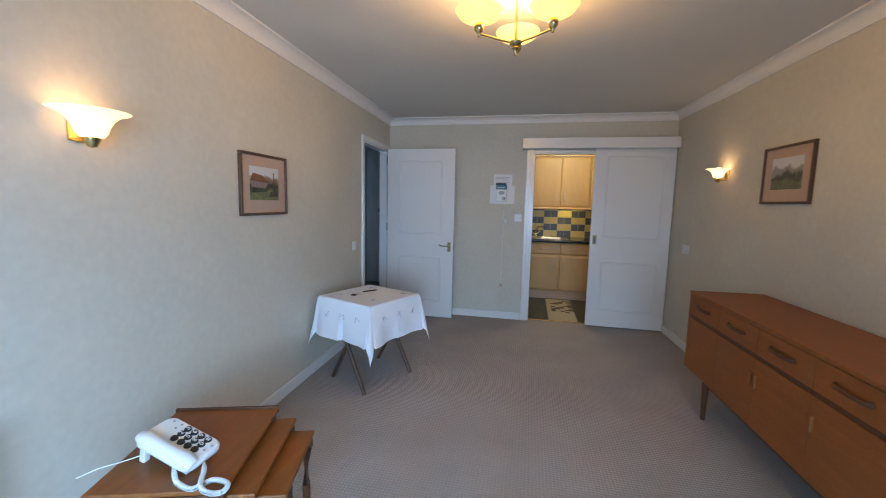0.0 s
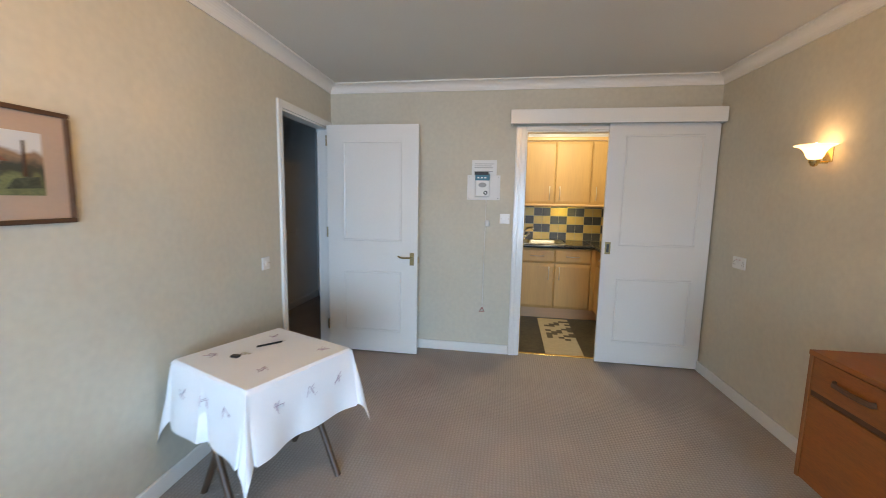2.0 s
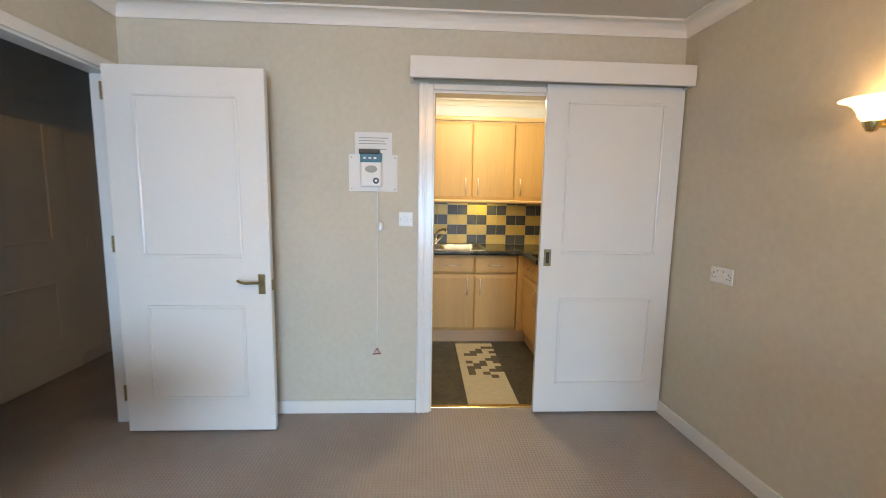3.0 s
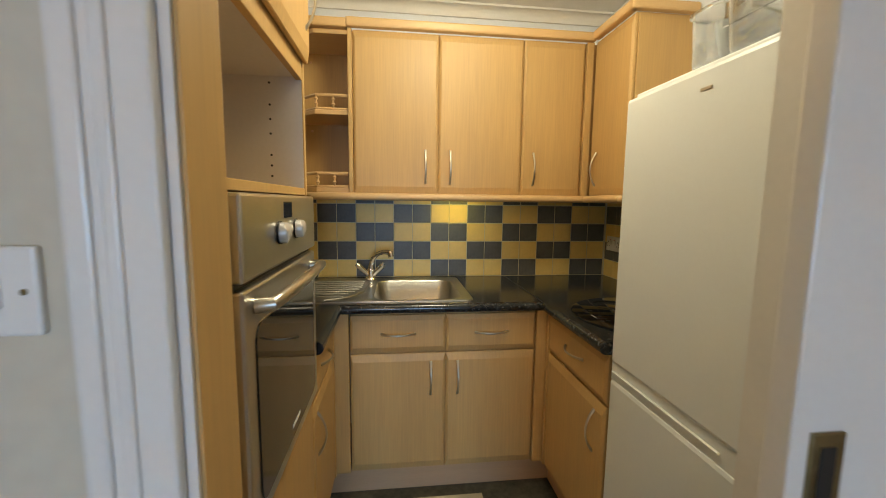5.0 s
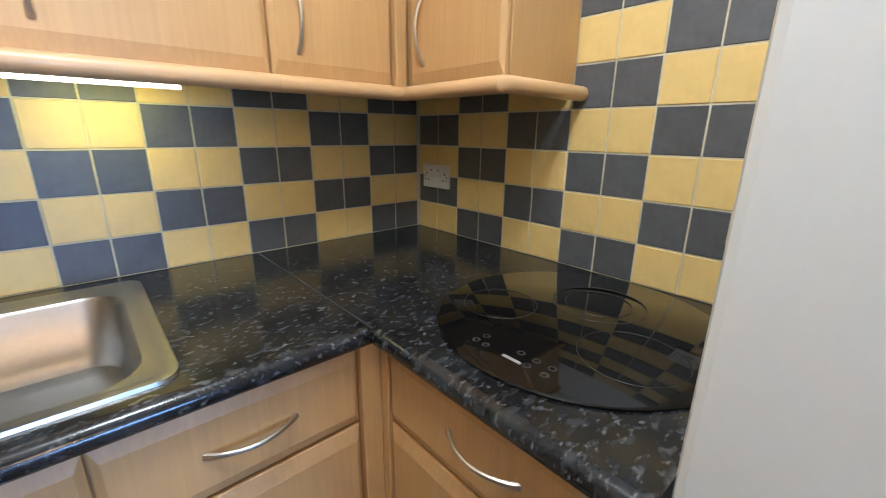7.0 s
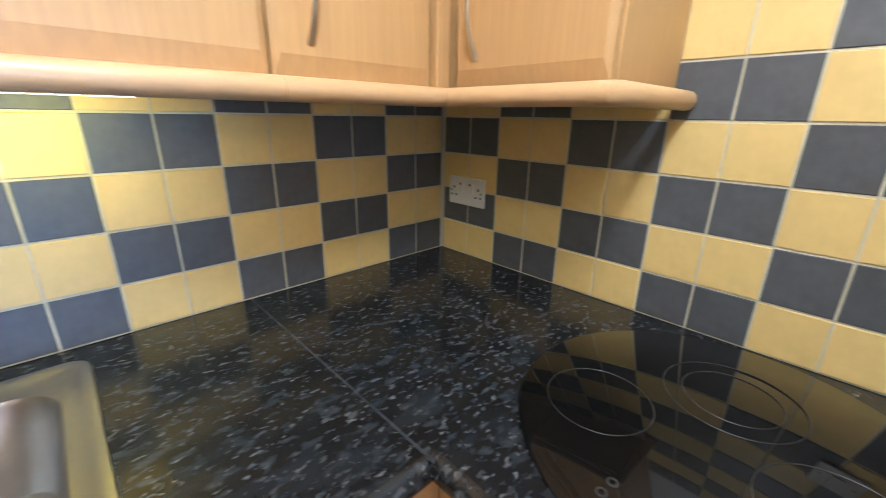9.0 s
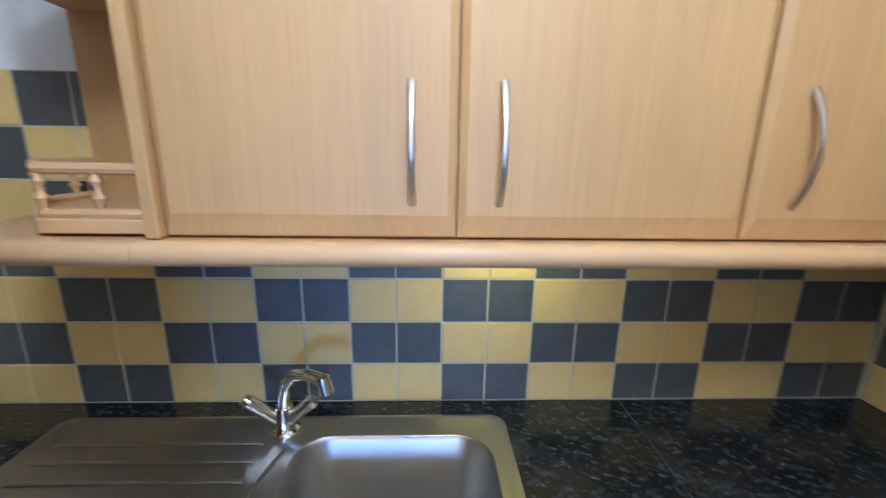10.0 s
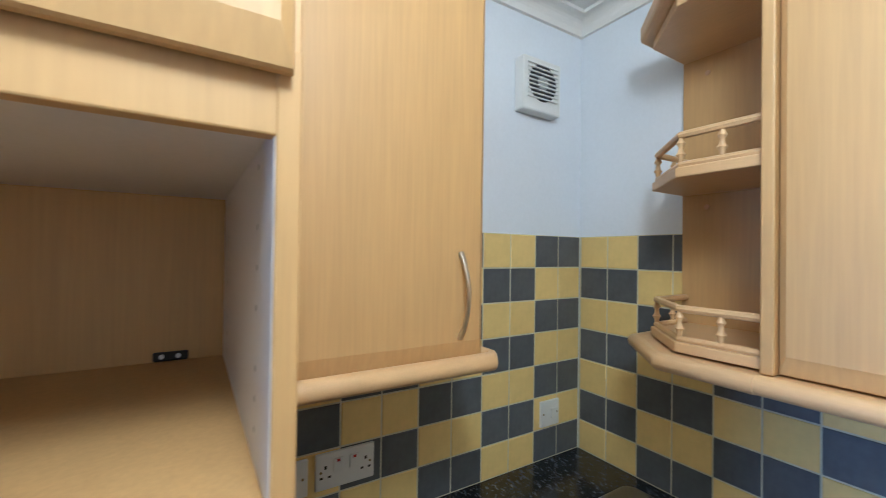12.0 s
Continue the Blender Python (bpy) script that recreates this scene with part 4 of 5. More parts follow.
for p, q in (((-1.937, -3.993), (-1.552, -4.197)), ((-1.731, -3.536), (-1.346, -3.740))):
    p, q = Vector((*p, 0.0)), Vector((*q, 0.0))
    across = (q - p).normalized().cross(Vector((0, 0, 1))) * 0.016
    for s, e, side in ((p, q, -1), (q, p, 1)):
        top = s + (e - s) * 0.88 + Vector((0, 0, TOP - 0.027))
        part("leg", tube([s + across * side, top + across * side], [0.015, 0.017], 10), LEG, t, smooth=True)
    mid = (p + q) / 2 + Vector((0, 0, 0.356))
    part("pivot", rod(mid - across * 2.2, mid + across * 2.2, 0.006, seg=8), OLDBRASS, t)
for x, z in ((-0.14, TOP - 0.045), (0.14, TOP - 0.045)):
    part("cross_bar", rod((x, -0.22, z), (x, 0.22, z), 0.010, seg=10), LEG, t, m=TM)

CH, CO = 0.279, 0.30


def cloth_point(a, b):
    """Where a point of the cloth lies once it hangs over the table."""
    dx, dy = max(abs(a) - CH, 0.0), max(abs(b) - CH, 0.0)
    drop = math.hypot(dx, dy)
    x, y = max(-CH, min(CH, a)), max(-CH, min(CH, b))
    sx, sy = math.copysign(1, a), math.copysign(1, b)
    if drop < 1e-6:
        return Vector((x, y, TOP + 0.004))
    along = (b if dx > dy else a)
    wave = 0.16 * math.sin(9.5 * along + 1.3 * (sx + 2 * sy)) + 0.06 * math.sin(23 * along)
    flare = drop * (0.10 + 0.5 * wave * min(drop / 0.2, 1.0) * (0.4 if dx and dy else 1.0))
    x += sx * (dx / drop) * flare + sx * 0.004
    y += sy * (dy / drop) * flare + sy * 0.004
    if dx and dy:
        pinch = min(dx, dy) * 0.22
        x += sx * pinch * 0.7 * (dx / drop)
        y += sy * pinch * 0.7 * (dy / drop)
    return Vector((x, y, TOP + 0.004 - drop * (0.99 if not (dx and dy) else 0.96)))


N = 72
bm = bmesh.new()
grid = [[bm.verts.new(cloth_point((CH + CO) * (2 * i / N - 1), (CH + CO) * (2 * j / N - 1))) for j in range(N + 1)] for i in range(N + 1)]
for i in range(N):
    for j in range(N):
        bm.faces.new((grid[i][j], grid[i + 1][j], grid[i + 1][j + 1], grid[i][j + 1]))
t = thing("tablecloth", "white embroidered cotton cloth hanging over the folding table", "tablecloth", (-1.669, -3.846, TOP))
part("cloth", bm, CLOTH, t, m=TM, smooth=True)
rng = random.Random(4)
for a, b in ((0.0, -0.40), (-0.16, -0.40), (0.40, 0.02), (0.40, -0.14), (0.16, -0.40), (-0.40, -0.05), (-0.40, 0.15), (0.40, 0.18), (0.15, -0.12), (-0.17, 0.17), (-0.18, -0.16), (0.18, 0.18)):
    bm = bmesh.new()
    for k in range(7):
        p = cloth_point(a + rng.uniform(-0.026, 0.026), b + rng.uniform(-0.026, 0.026))
        q = cloth_point(a + rng.uniform(-0.03, 0.03), b + rng.uniform(-0.03, 0.03))
        out = Vector((p.x, p.y, 0)).normalized() * 0.0025 + Vector((0, 0, 0.0022))
        tube([p + out, (p + q) / 2 + out * 1.1, q + out], 0.0012, 5, bm=bm)
    part("embroidery", bm, STITCH, t, "mauve stitched flowers", m=TM)
t = thing("pen", "dark ballpoint pen lying on the tablecloth", "pen", (-1.70, -3.74, TOP))
bm = rod((-1.752, -3.793, TOP + 0.010), (-1.672, -3.702, TOP + 0.010), 0.005, seg=10)
part("barrel", bm, BLACK, t, smooth=True)
part("tip", rod((-1.672, -3.702, TOP + 0.010), (-1.660, -3.688, TOP + 0.010), 0.004, 0.001, 10), CHROME, t)
KEYS_M = Matrix.Translation((-0.01, 0.05, 0))
t = thing("keys", "bunch of keys with a dark fob on the cloth", "keys", (-1.77, -3.91, TOP))
part("fob", box(-1.785, -1.745, -3.985, -3.955, TOP + 0.0045, TOP + 0.016, 0.005), BLACK, t, m=KEYS_M)
part("ring", tube([(-1.75 + 0.014 * math.cos(a * 0.6), -3.93 + 0.014 * math.sin(a * 0.6), TOP + 0.007) for a in range(12)], 0.0015, 6), NICKEL, t, m=KEYS_M)
part("key", box(-1.755, -1.72, -3.928, -3.918, TOP + 0.005, TOP + 0.0075), NICKEL, t, m=KEYS_M)

# ---- kitchen units ----


def door_front(name, parent, m, u0, u1, z0, z1, label="", edge=0.034):
    """A laminate front, its field raised by sloping edges."""
    bm = bmesh.new()
    loops = []
    for du, dz, w in ((0.0015, 0.0015, 0.0), (0.0, 0.0, 0.0025), (0.0, 0.0, 0.0095), (0.0012, 0.0025, 0.0122), (0.012, edge, 0.0195)):
        loops.append([bm.verts.new((u, w, z)) for u, z in ((u0 + du, z0 + dz), (u1 - du, z0 + dz), (u1 - du, z1 - dz), (u0 + du, z1 - dz))])
    for a, b in zip(loops, loops[1:]):
        for i in range(4):
            bm.faces.new((a[i], a[(i + 1) % 4], b[(i + 1) % 4], b[i]))
    bm.faces.new(loops[0])
    bm.faces.new(loops[-1])
    return part(name, bm, BEECH, parent, label, m=m)


def bow(parent, m, u, z, length, upright, out=0.0195):
    """A bowed satin strap handle."""
    pts, rad = [], []
    for i in range(13):
        s = i / 12
        a = (s - 0.5) * length
        o = out - 0.002 + 0.030 * math.sin(math.pi * s) ** 0.8
        pts.append((u, o, z + a) if upright else (u + a, o, z))
        rad.append(0.0037 + 0.0020 * abs(2 * s - 1) ** 3)
    bm = tube(pts, rad, 8, up=(1, 0, 0) if upright else (0, 0, 1), flat=1.2 if upright else 1.2)
    part("handle", bm, NICKEL, parent, "satin metal bow handle", m=m, smooth=True)


KN, KWm, KE = face("n", FRONT_Y + 0.0195), face("w", FRONT_L - 0.0195), face("e", FRONT_R + 0.0195)
UPW = face("n", -0.31 + 0.0195)
URW = face("e", 0.80 + 0.0195)
ULW = face("w", -0.765 - 0.0195)
BASE_T = WT - 0.042
PLZ = 0.112

# sink base unit: two drawer fronts over two doors
t = thing("sink_base_cabinet", "beech laminate base cabinet under the steel sink", "cabinet", (0.015, -0.3, KFLOOR), "kitchen base units")
bm = box(-0.405, 0.432, FRONT_Y + 0.02, -0.02, PLZ, 0.70)
part("carcass", bm, BEECH, t)
part("front_rail", box(-0.405, 0.432, FRONT_Y + 0.021, FRONT_Y + 0.034, 0.702, BASE_T - 0.006), BEECH, t)
part("plinth", box(KX0 + 0.01, 1.07, -0.585, -0.567, KFLOOR, PLZ - 0.002), PLINTH, t, "pale beech plinth board")
for x0, x1 in ((-0.470, -0.408), (0.434, 0.480)):
    part("corner_post", box(x0, x1, FRONT_Y - 0.006, FRONT_Y + 0.03, PLZ, BASE_T - 0.002, 0.002), BEECH, t)
    part("corner_post", box(min(x0, FRONT_L - 0.02) if x0 < 0 else FRONT_R, FRONT_L if x0 < 0 else FRONT_R + 0.022, -0.662, FRONT_Y - 0.007, PLZ, BASE_T - 0.002, 0.002), BEECH, t)
for u0, u1, hu in ((-0.404, 0.0155, -0.050), (0.0185, 0.430, 0.072)):
    dr = door_front("drawer_front", t, KN, u0, u1, 0.668, BASE_T - 0.012, edge=0.024)
    bow(dr, KN, (u0 + u1) / 2, 0.752, 0.15, False)
    dc = door_front("door", t, KN, u0, u1, PLZ, 0.660)
    bow(dc, KN, hu, 0.545, 0.155, True)

# right base unit under the hob
t = thing("hob_base_cabinet", "beech laminate base cabinet under the ceramic hob", "cabinet", (0.78, -0.92, KFLOOR), "kitchen base units")
part("carcass", box(FRONT_R + 0.02, 1.06, -1.165, -0.66, PLZ, BASE_T - 0.002), BEECH, t)
part("plinth", box(0.535, 0.553, -1.165, -0.587, KFLOOR, PLZ - 0.002), PLINTH, t, "pale beech plinth board")
dr = door_front("drawer_front", t, KE, -1.165, -0.665, 0.668, BASE_T - 0.012, edge=0.024)
bow(dr, KE, -0.925, 0.76, 0.155, False)
dc = door_front("door", t, KE, -1.165, -0.665, PLZ, 0.660)
bow(dc, KE, -1.10, 0.545, 0.155, True)

# left base unit
t = thing("drawer_base_cabinet", "narrow beech laminate base cabinet beside the oven", "cabinet", (-0.78, -0.88, KFLOOR), "kitchen base units")
part("carcass", box(KX0 + 0.02, FRONT_L - 0.02, -1.098, -0.66, PLZ, BASE_T - 0.002), BEECH, t)
part("plinth", box(-0.545, -0.527, -1.085, -0.587, KFLOOR, PLZ - 0.002), PLINTH, t, "pale beech plinth board")
dr = door_front("drawer_front", t, KWm, -1.098, -0.665, 0.668, BASE_T - 0.012, edge=0.024)
bow(dr, KWm, -0.875, 0.755, 0.15, False)
dc = door_front("door", t, KWm, -1.098, -0.665, PLZ, 0.660)
bow(dc, KWm, -1.03, 0.545, 0.155, True)

# worktop: a U of three boards with a rounded nose, cut out for the sink
SKX0, SKX1, SKY0, SKY1 = -0.85, 0.146, -0.612, -0.062
BWX0, BWX1, BWY0, BWY1 = -0.300, 0.098, -0.575, -0.135
t = thing("worktop", "glossy black flecked stone-look worktop in a U", "worktop", (0, -0.3, BASE_T))
bm = box(KX0, BWX0 - 0.01, -0.64, -0.001, BASE_T, WT)
box(BWX1 + 0.01, KX1, -0.64, -0.001, BASE_T, WT, bm=bm)
box(BWX0 - 0.01, BWX1 + 0.01, -0.64, BWY0 - 0.01, BASE_T, WT, bm=bm)
box(BWX0 - 0.01, BWX1 + 0.01, BWY1 + 0.01, -0.001, BASE_T, WT, bm=bm)
part("back_board", bm, WORKTOP, t)


def nose(x0, y0, x1, y1, side):
    """The rounded front edge of a board."""
    r = 0.021
    tmp = bmesh.new()
    rings = []
    for x, y in ((x0, y0), (x1, y1)):
        ring = []
        for i in range(9):
            a = math.radians(90 - 180 * i / 8)
            ring.append(tmp.verts.new((x + side[0] * r * math.cos(a), y + side[1] * r * math.cos(a), (WT + BASE_T) / 2 + (WT - BASE_T) / 2 * math.sin(a))))
        rings.append(ring)
    for i in range(8):
        tmp.faces.new((rings[0][i], rings[0][i + 1], rings[1][i + 1], rings[1][i]))
    tmp.faces.new(rings[0])
    tmp.faces.new(rings[1])
    return tmp


part("front_edge", nose(-0.452, -0.64, 0.465, -0.64, (0, -1)), WORKTOP, t, smooth=True)
part("side_board", box(0.465, KX1, -1.178, -0.6405, BASE_T, WT), WORKTOP, t)
part("side_board", box(KX0, -0.452, -1.100, -0.6405, BASE_T, WT), WORKTOP, t)
part("front_edge", nose(0.465, -1.178, 0.465, -0.64, (-1, 0)), WORKTOP, t, smooth=True)
part("front_edge", nose(-0.452, -1.100, -0.452, -0.64, (1, 0)), WORKTOP, t, smooth=True)
bm = prism([(0.447, -0.660), (0.4515, -0.657), (0.4505, -0.003), (0.4475, -0.003)], WT - 0.001, WT + 0.0006)
part("joint_strip", bm, JOINT, t, "mitred joint line")


t = thing("kitchen_sink", "stainless steel inset sink with a ribbed drainer", "sink", (-0.35, -0.34, WT))
bm = loft([rounded(SKX0, SKX1, SKY0, SKY1, 0.035, WT), rounded(SKX0 + 0.002, SKX1 - 0.002, SKY0 + 0.002, SKY1 - 0.002, 0.034, WT + 0.006), rounded(SKX0 + 0.012, SKX1 - 0.012, SKY0 + 0.012, SKY1 - 0.012, 0.03, WT + 0.007), rounded(SKX0 + 0.02, SKX1 - 0.02, SKY0 + 0.02, SKY1 - 0.02, 0.026, WT + 0.003), rounded(BWX0 - 0.006, BWX1 + 0.006, BWY0 - 0.006, BWY1 + 0.006, 0.075, WT + 0.003)], cap=False)
part("rim", bm, SINK, t, smooth=True)
bm = loft([rounded(BWX0 - 0.006, BWX1 + 0.006, BWY0 - 0.006, BWY1 + 0.006, 0.075, WT + 0.003), rounded(BWX0, BWX1, BWY0, BWY1, 0.07, WT - 0.004), rounded(BWX0 + 0.012, BWX1 - 0.012, BWY0 + 0.012, BWY1 - 0.012, 0.065, WT - 0.12), rounded(BWX0 + 0.025, BWX1 - 0.025, BWY0 + 0.025, BWY1 - 0.025, 0.06, WT - 0.15), rounded(BWX0 + 0.05, BWX1 - 0.05, BWY0 + 0.05, BWY1 - 0.05, 0.05, WT - 0.158)])
part("bowl", bm, SINK, t, smooth=True)
part("waste", turned([(0.0, 0.0), (0.03, 0.002), (0.042, 0.004), (0.044, 0.0)], pose(-0.10, -0.35, WT - 0.158)), CHROME, t, smooth=True)
for i in range(8):
    y = -0.15 - i * 0.050
    x1 = -0.375 - 0.012 * max(0, i - 3) ** 1.3
    bm = tube([(-0.80, y, WT + 0.0035), (-0.79, y, WT + 0.0055), (x1 - 0.01, y, WT + 0.0055), (x1, y, WT + 0.0035)], 0.0055, 8, flat=0.6)
    part("drainer_rib", bm, SINK, t, smooth=True)
bm = tube([(-0.33, -0.17, WT + 0.004), (-0.35, -0.25, WT + 0.004), (-0.36, -0.40, WT + 0.004), (-0.42, -0.52, WT + 0.004), (-0.52, -0.575, WT + 0.004)], 0.004, 6)
part("drainer_lip", bm, SINK, t, smooth=True)

TX, TY = -0.344, -0.108
t = thing("mixer_tap", "chrome swan-neck mixer tap with two angled levers", "tap", (TX, TY, WT + 0.003))
part("body", turned([(0.0, 0.0), (0.030, 0.0), (0.032, 0.008), (0.024, 0.018), (0.022, 0.045), (0.018, 0.062), (0.0, 0.066)], pose(TX, TY, WT + 0.003)), CHROME, t, smooth=True)
bm = tube([(TX, TY, WT + 0.05), (TX + 0.003, TY - 0.002, WT + 0.09), (TX + 0.014, TY - 0.009, WT + 0.125), (TX + 0.038, TY - 0.024, WT + 0.152), (TX + 0.072, TY - 0.046, WT + 0.166), (TX + 0.110, TY - 0.070, WT + 0.166)], [0.015, 0.0135, 0.0125, 0.012, 0.012, 0.013], 14)
part("spout", bm, CHROME, t, smooth=True)
part("nozzle", rod((TX + 0.106, TY - 0.068, WT + 0.174), (TX + 0.114, TY - 0.073, WT + 0.142), 0.014, 0.015, 14), CHROME, t, smooth=True)
for s in (-1, 1):
    bm = rod((TX + s * 0.012, TY - 0.006, WT + 0.034), (TX + s * 0.066, TY - 0.020, WT + 0.088), 0.013, 0.015, 14)
    rod((TX + s * 0.066, TY - 0.020, WT + 0.088), (TX + s * 0.074, TY - 0.022, WT + 0.096), 0.0165, 0.012, 14, bm=bm)
    part("lever", bm, CHROME, t, smooth=True)

# hob
HC, HR = (0.783, -0.897), 0.283
t = thing("ceramic_hob", "round black glass hob set into the worktop", "hob", (HC[0], HC[1], WT))
part("glass", turned([(HR, 0.0), (HR, 0.004), (HR - 0.004, 0.0065), (0.0, 0.0065)], pose(HC[0], HC[1], WT), 64), BLACKGLASS, t, smooth=True)
for x, y, r in ((0.720, -0.749, 0.079), (0.718, -1.038, 0.088), (0.880, -0.893, 0.069), (0.880, -0.893, 0.097)):
    pts = [(x + r * math.cos(radians(i * 7.5)), y + r * math.sin(radians(i * 7.5)), WT + 0.0068) for i in range(49)]
    part("ring_mark", tube(pts, 0.0006, 4), RINGPRINT, t, "printed cooking ring")
part("badge", box(0.554, 0.561, -0.931, -0.893, WT + 0.006, WT + 0.0072), GREYPRINT, t)
for x, y in ((0.561, -0.830), (0.584, -0.833), (0.560, -0.853), (0.585, -0.911), (0.561, -0.941), (0.584, -0.943), (0.560, -0.975), (0.584, -0.973)):
    part("touch_key", turned([(0.004, 0.0008), (0.0075, 0.0008), (0.0075, 0.0)], pose(x, y, WT + 0.0064), 12), HOBPRINT, t)

# wall cabinets along the back
UB, UT = 1.369, 2.142
rail_y = -0.345


def light_rail(parent, pts, z):
    """The half-round rail under the wall cabinets."""
    part("light_rail", tube([(x, y, z) for x, y in pts], 0.0185, 12, up=(0, 0, 1)), RAIL, parent, "rounded beech rail", smooth=True)


t = thing("wall_cabinet", "beech laminate double wall cabinet over the sink", "cabinet", (-0.2, -0.15, UB), "kitchen wall units")
part("carcass", box(-0.41, 0.436, -0.288, -0.002, UB, UT), BEECH, t)
for u0, u1, hu in ((-0.409, 0.006, -0.057), (0.0088, 0.4335, 0.068)):
    dc = door_front("door", t, UPW, u0, u1, UB + 0.003, UT - 0.002)
    bow(dc, UPW, hu, 1.505, 0.165, True)
light_rail(t, [(-0.43, rail_y + 0.01), (0.436, rail_y + 0.01)], UB - 0.015)
part("bottom_board", box(-0.43, 0.436, rail_y + 0.012, -0.262, UB - 0.014, UB - 0.001), RAIL, t)
t = thing("corner_wall_cabinet", "beech laminate narrow wall cabinet beside the corner", "cabinet", (0.6, -0.15, UB), "kitchen wall units")
part("carcass", box(0.4365, 1.08, -0.288, -0.002, UB, UT), BEECH, t)
dc = door_front("door", t, UPW, 0.4385, 0.757, UB + 0.003, UT - 0.002)
bow(dc, UPW, 0.500, 1.505, 0.165, True)
part("corner_post", box(0.762, 0.798, -0.318, -0.29, UB, UT, 0.003), BEECH, t)
light_rail(t, [(0.4365, rail_y + 0.01), (0.776, rail_y + 0.01)], UB - 0.015)
part("bottom_board", box(0.4365, 0.776, rail_y + 0.012, -0.262, UB - 0.014, UB - 0.001), RAIL, t)
t = thing("side_wall_cabinet", "beech laminate wall cabinet above the hob end", "cabinet", (0.95, -0.5, UB), "kitchen wall units")
part("carcass", box(0.822, 1.08, -0.66, -0.29, UB, UT, 0.002), BEECH, t)
dc = door_front("door", t, URW, -0.656, -0.325, UB + 0.003, UT - 0.002)
bow(dc, URW, -0.385, 1.505, 0.165, True)
light_rail(t, [(0.776, rail_y + 0.01), (0.776, -0.676), (0.79, -0.684), (1.082, -0.684)], UB - 0.015)
for x0, x1, y0, y1 in ((-0.44, 0.80, -0.34, -0.30), (0.772, 0.812, -0.688, -0.34), (0.772, 1.082, -0.69, -0.65)):
    solo("cornice", box(x0, x1, y0, y1, UT, UT + 0.045, 0.012), RAIL, "rounded beech cornice on top of the wall cabinets", "cornice")

# under-cabinet lamp
t = thing("cabinet_strip_light", "slim lit strip lamp fixed under the wall cabinet", "lamp", (0.13, -0.2, 1.37))
part("housing", box(-0.03, 0.29, -0.235, -0.165, 1.349, UB, 0.003), PLASTIC, t)
part("tube", rod((-0.015, -0.20, 1.345), (0.275, -0.20, 1.345), 0.007), STRIP, t, "glowing tube")

# left wall cabinet, beside the oven housing
t = thing("left_wall_cabinet", "beech laminate wall cabinet beside the tall oven housing", "cabinet", (-0.92, -0.88, UB), "kitchen wall units")
part("carcass", box(KX0 + 0.002, -0.787, -1.100, -0.676, UB, UT, 0.002), BEECH, t)
dc = door_front("door", t, ULW, -1.100, -0.678, UB + 0.003, UT - 0.002)
bow(dc, ULW, -0.735, 1.495, 0.165, True)
light_rail(t, [(-0.745, -1.100), (-0.745, -0.672), (-0.76, -0.664), (KX0, -0.664)], UB - 0.004)
part("bottom_board", box(-0.82, -0.747, -1.100, -0.670, UB - 0.012, UB - 0.001), RAIL, t)

# open corner shelf with turned galleries
t = thing("corner_shelf_unit", "open beech corner shelf with turned gallery rails", "shelf", (-0.58, -0.15, UB), "kitchen wall units")
OUT = [(-0.431, -0.302), (-0.590, -0.302), (-0.722, -0.165), (-0.722, -0.002), (-0.431, -0.002)]
part("side_panel", box(-0.432, -0.411, -0.318, -0.002, UB, UT, 0.003), BEECH, t)
part("back_panel", box(-0.722, -0.432, -0.014, -0.002, UB, UT), BEECH, t)
for z in (UB + 0.004, 1.745, 2.115):
    shelf = part("shelf_board", prism(OUT, z, z + 0.022, 0.003), RAIL, t)
    if z > 2.1:
        continue
    g = [(-0.437, -0.290), (-0.585, -0.290), (-0.709, -0.160), (-0.709, -0.02)]
    part("gallery_foot", tube([(x, y, z + 0.028) for x, y in g], 0.0075, 8), RAIL, shelf, smooth=True)
    part("gallery_rail", tube([(x, y, z + 0.092) for x, y in g], 0.0085, 8), RAIL, shelf, smooth=True)
    for x, y in ((-0.505, -0.290), (-0.585, -0.290), (-0.709, -0.160), (-0.709, -0.085)):
        prof = [(0.005, 0.0), (0.006, 0.012), (0.010, 0.018), (0.006, 0.024), (0.0045, 0.034), (0.009, 0.042), (0.005, 0.050), (0.005, 0.060)]
        part("spindle", turned(prof, pose(x, y, z + 0.032), 10), RAIL, shelf, smooth=True)
for z in (1.71, 2.07):
    part("screw_cap", turned([(0.0, 0.003), (0.006, 0.003), (0.007, 0.0)], pose(-0.66, -0.014, z, 90), 10), PLINTH, t)
g = [(-0.43, -0.338), (-0.600, -0.338), (-0.752, -0.185), (-0.752, -0.004)]
light_rail(t, g, UB - 0.015)
part("rail_board", prism([(-0.431, -0.330), (-0.598, -0.330), (-0.745, -0.178), (-0.745, -0.002), (-0.431, -0.002)], UB - 0.012, UB - 0.001), RAIL, t)
part("cornice", prism([(-0.431, -0.335), (-0.600, -0.335), (-0.75, -0.18), (-0.75, -0.002), (-0.431, -0.002)], UT - 0.004, UT + 0.040, 0.010), RAIL, t)

# tall oven housing
OY0, OY1, TL0, TL1 = -1.690, -1.120, -1.708, -1.102
t = thing("oven_housing", "tall beech laminate oven housing with an empty niche", "cabinet", (-0.78, -1.4, KFLOOR))
for y0 in (TL0, TL1 - 0.018):
    part("side_panel", box(KX0 + 0.002, FRONT_L - 0.002, y0, y0 + 0.018, KFLOOR, UT, 0.002), BEECH, t)
part("filler", box(-0.52, FRONT_L + 0.004, YK + 0.003, TL0 - 0.001, KFLOOR, UT, 0.003), BEECH, t)
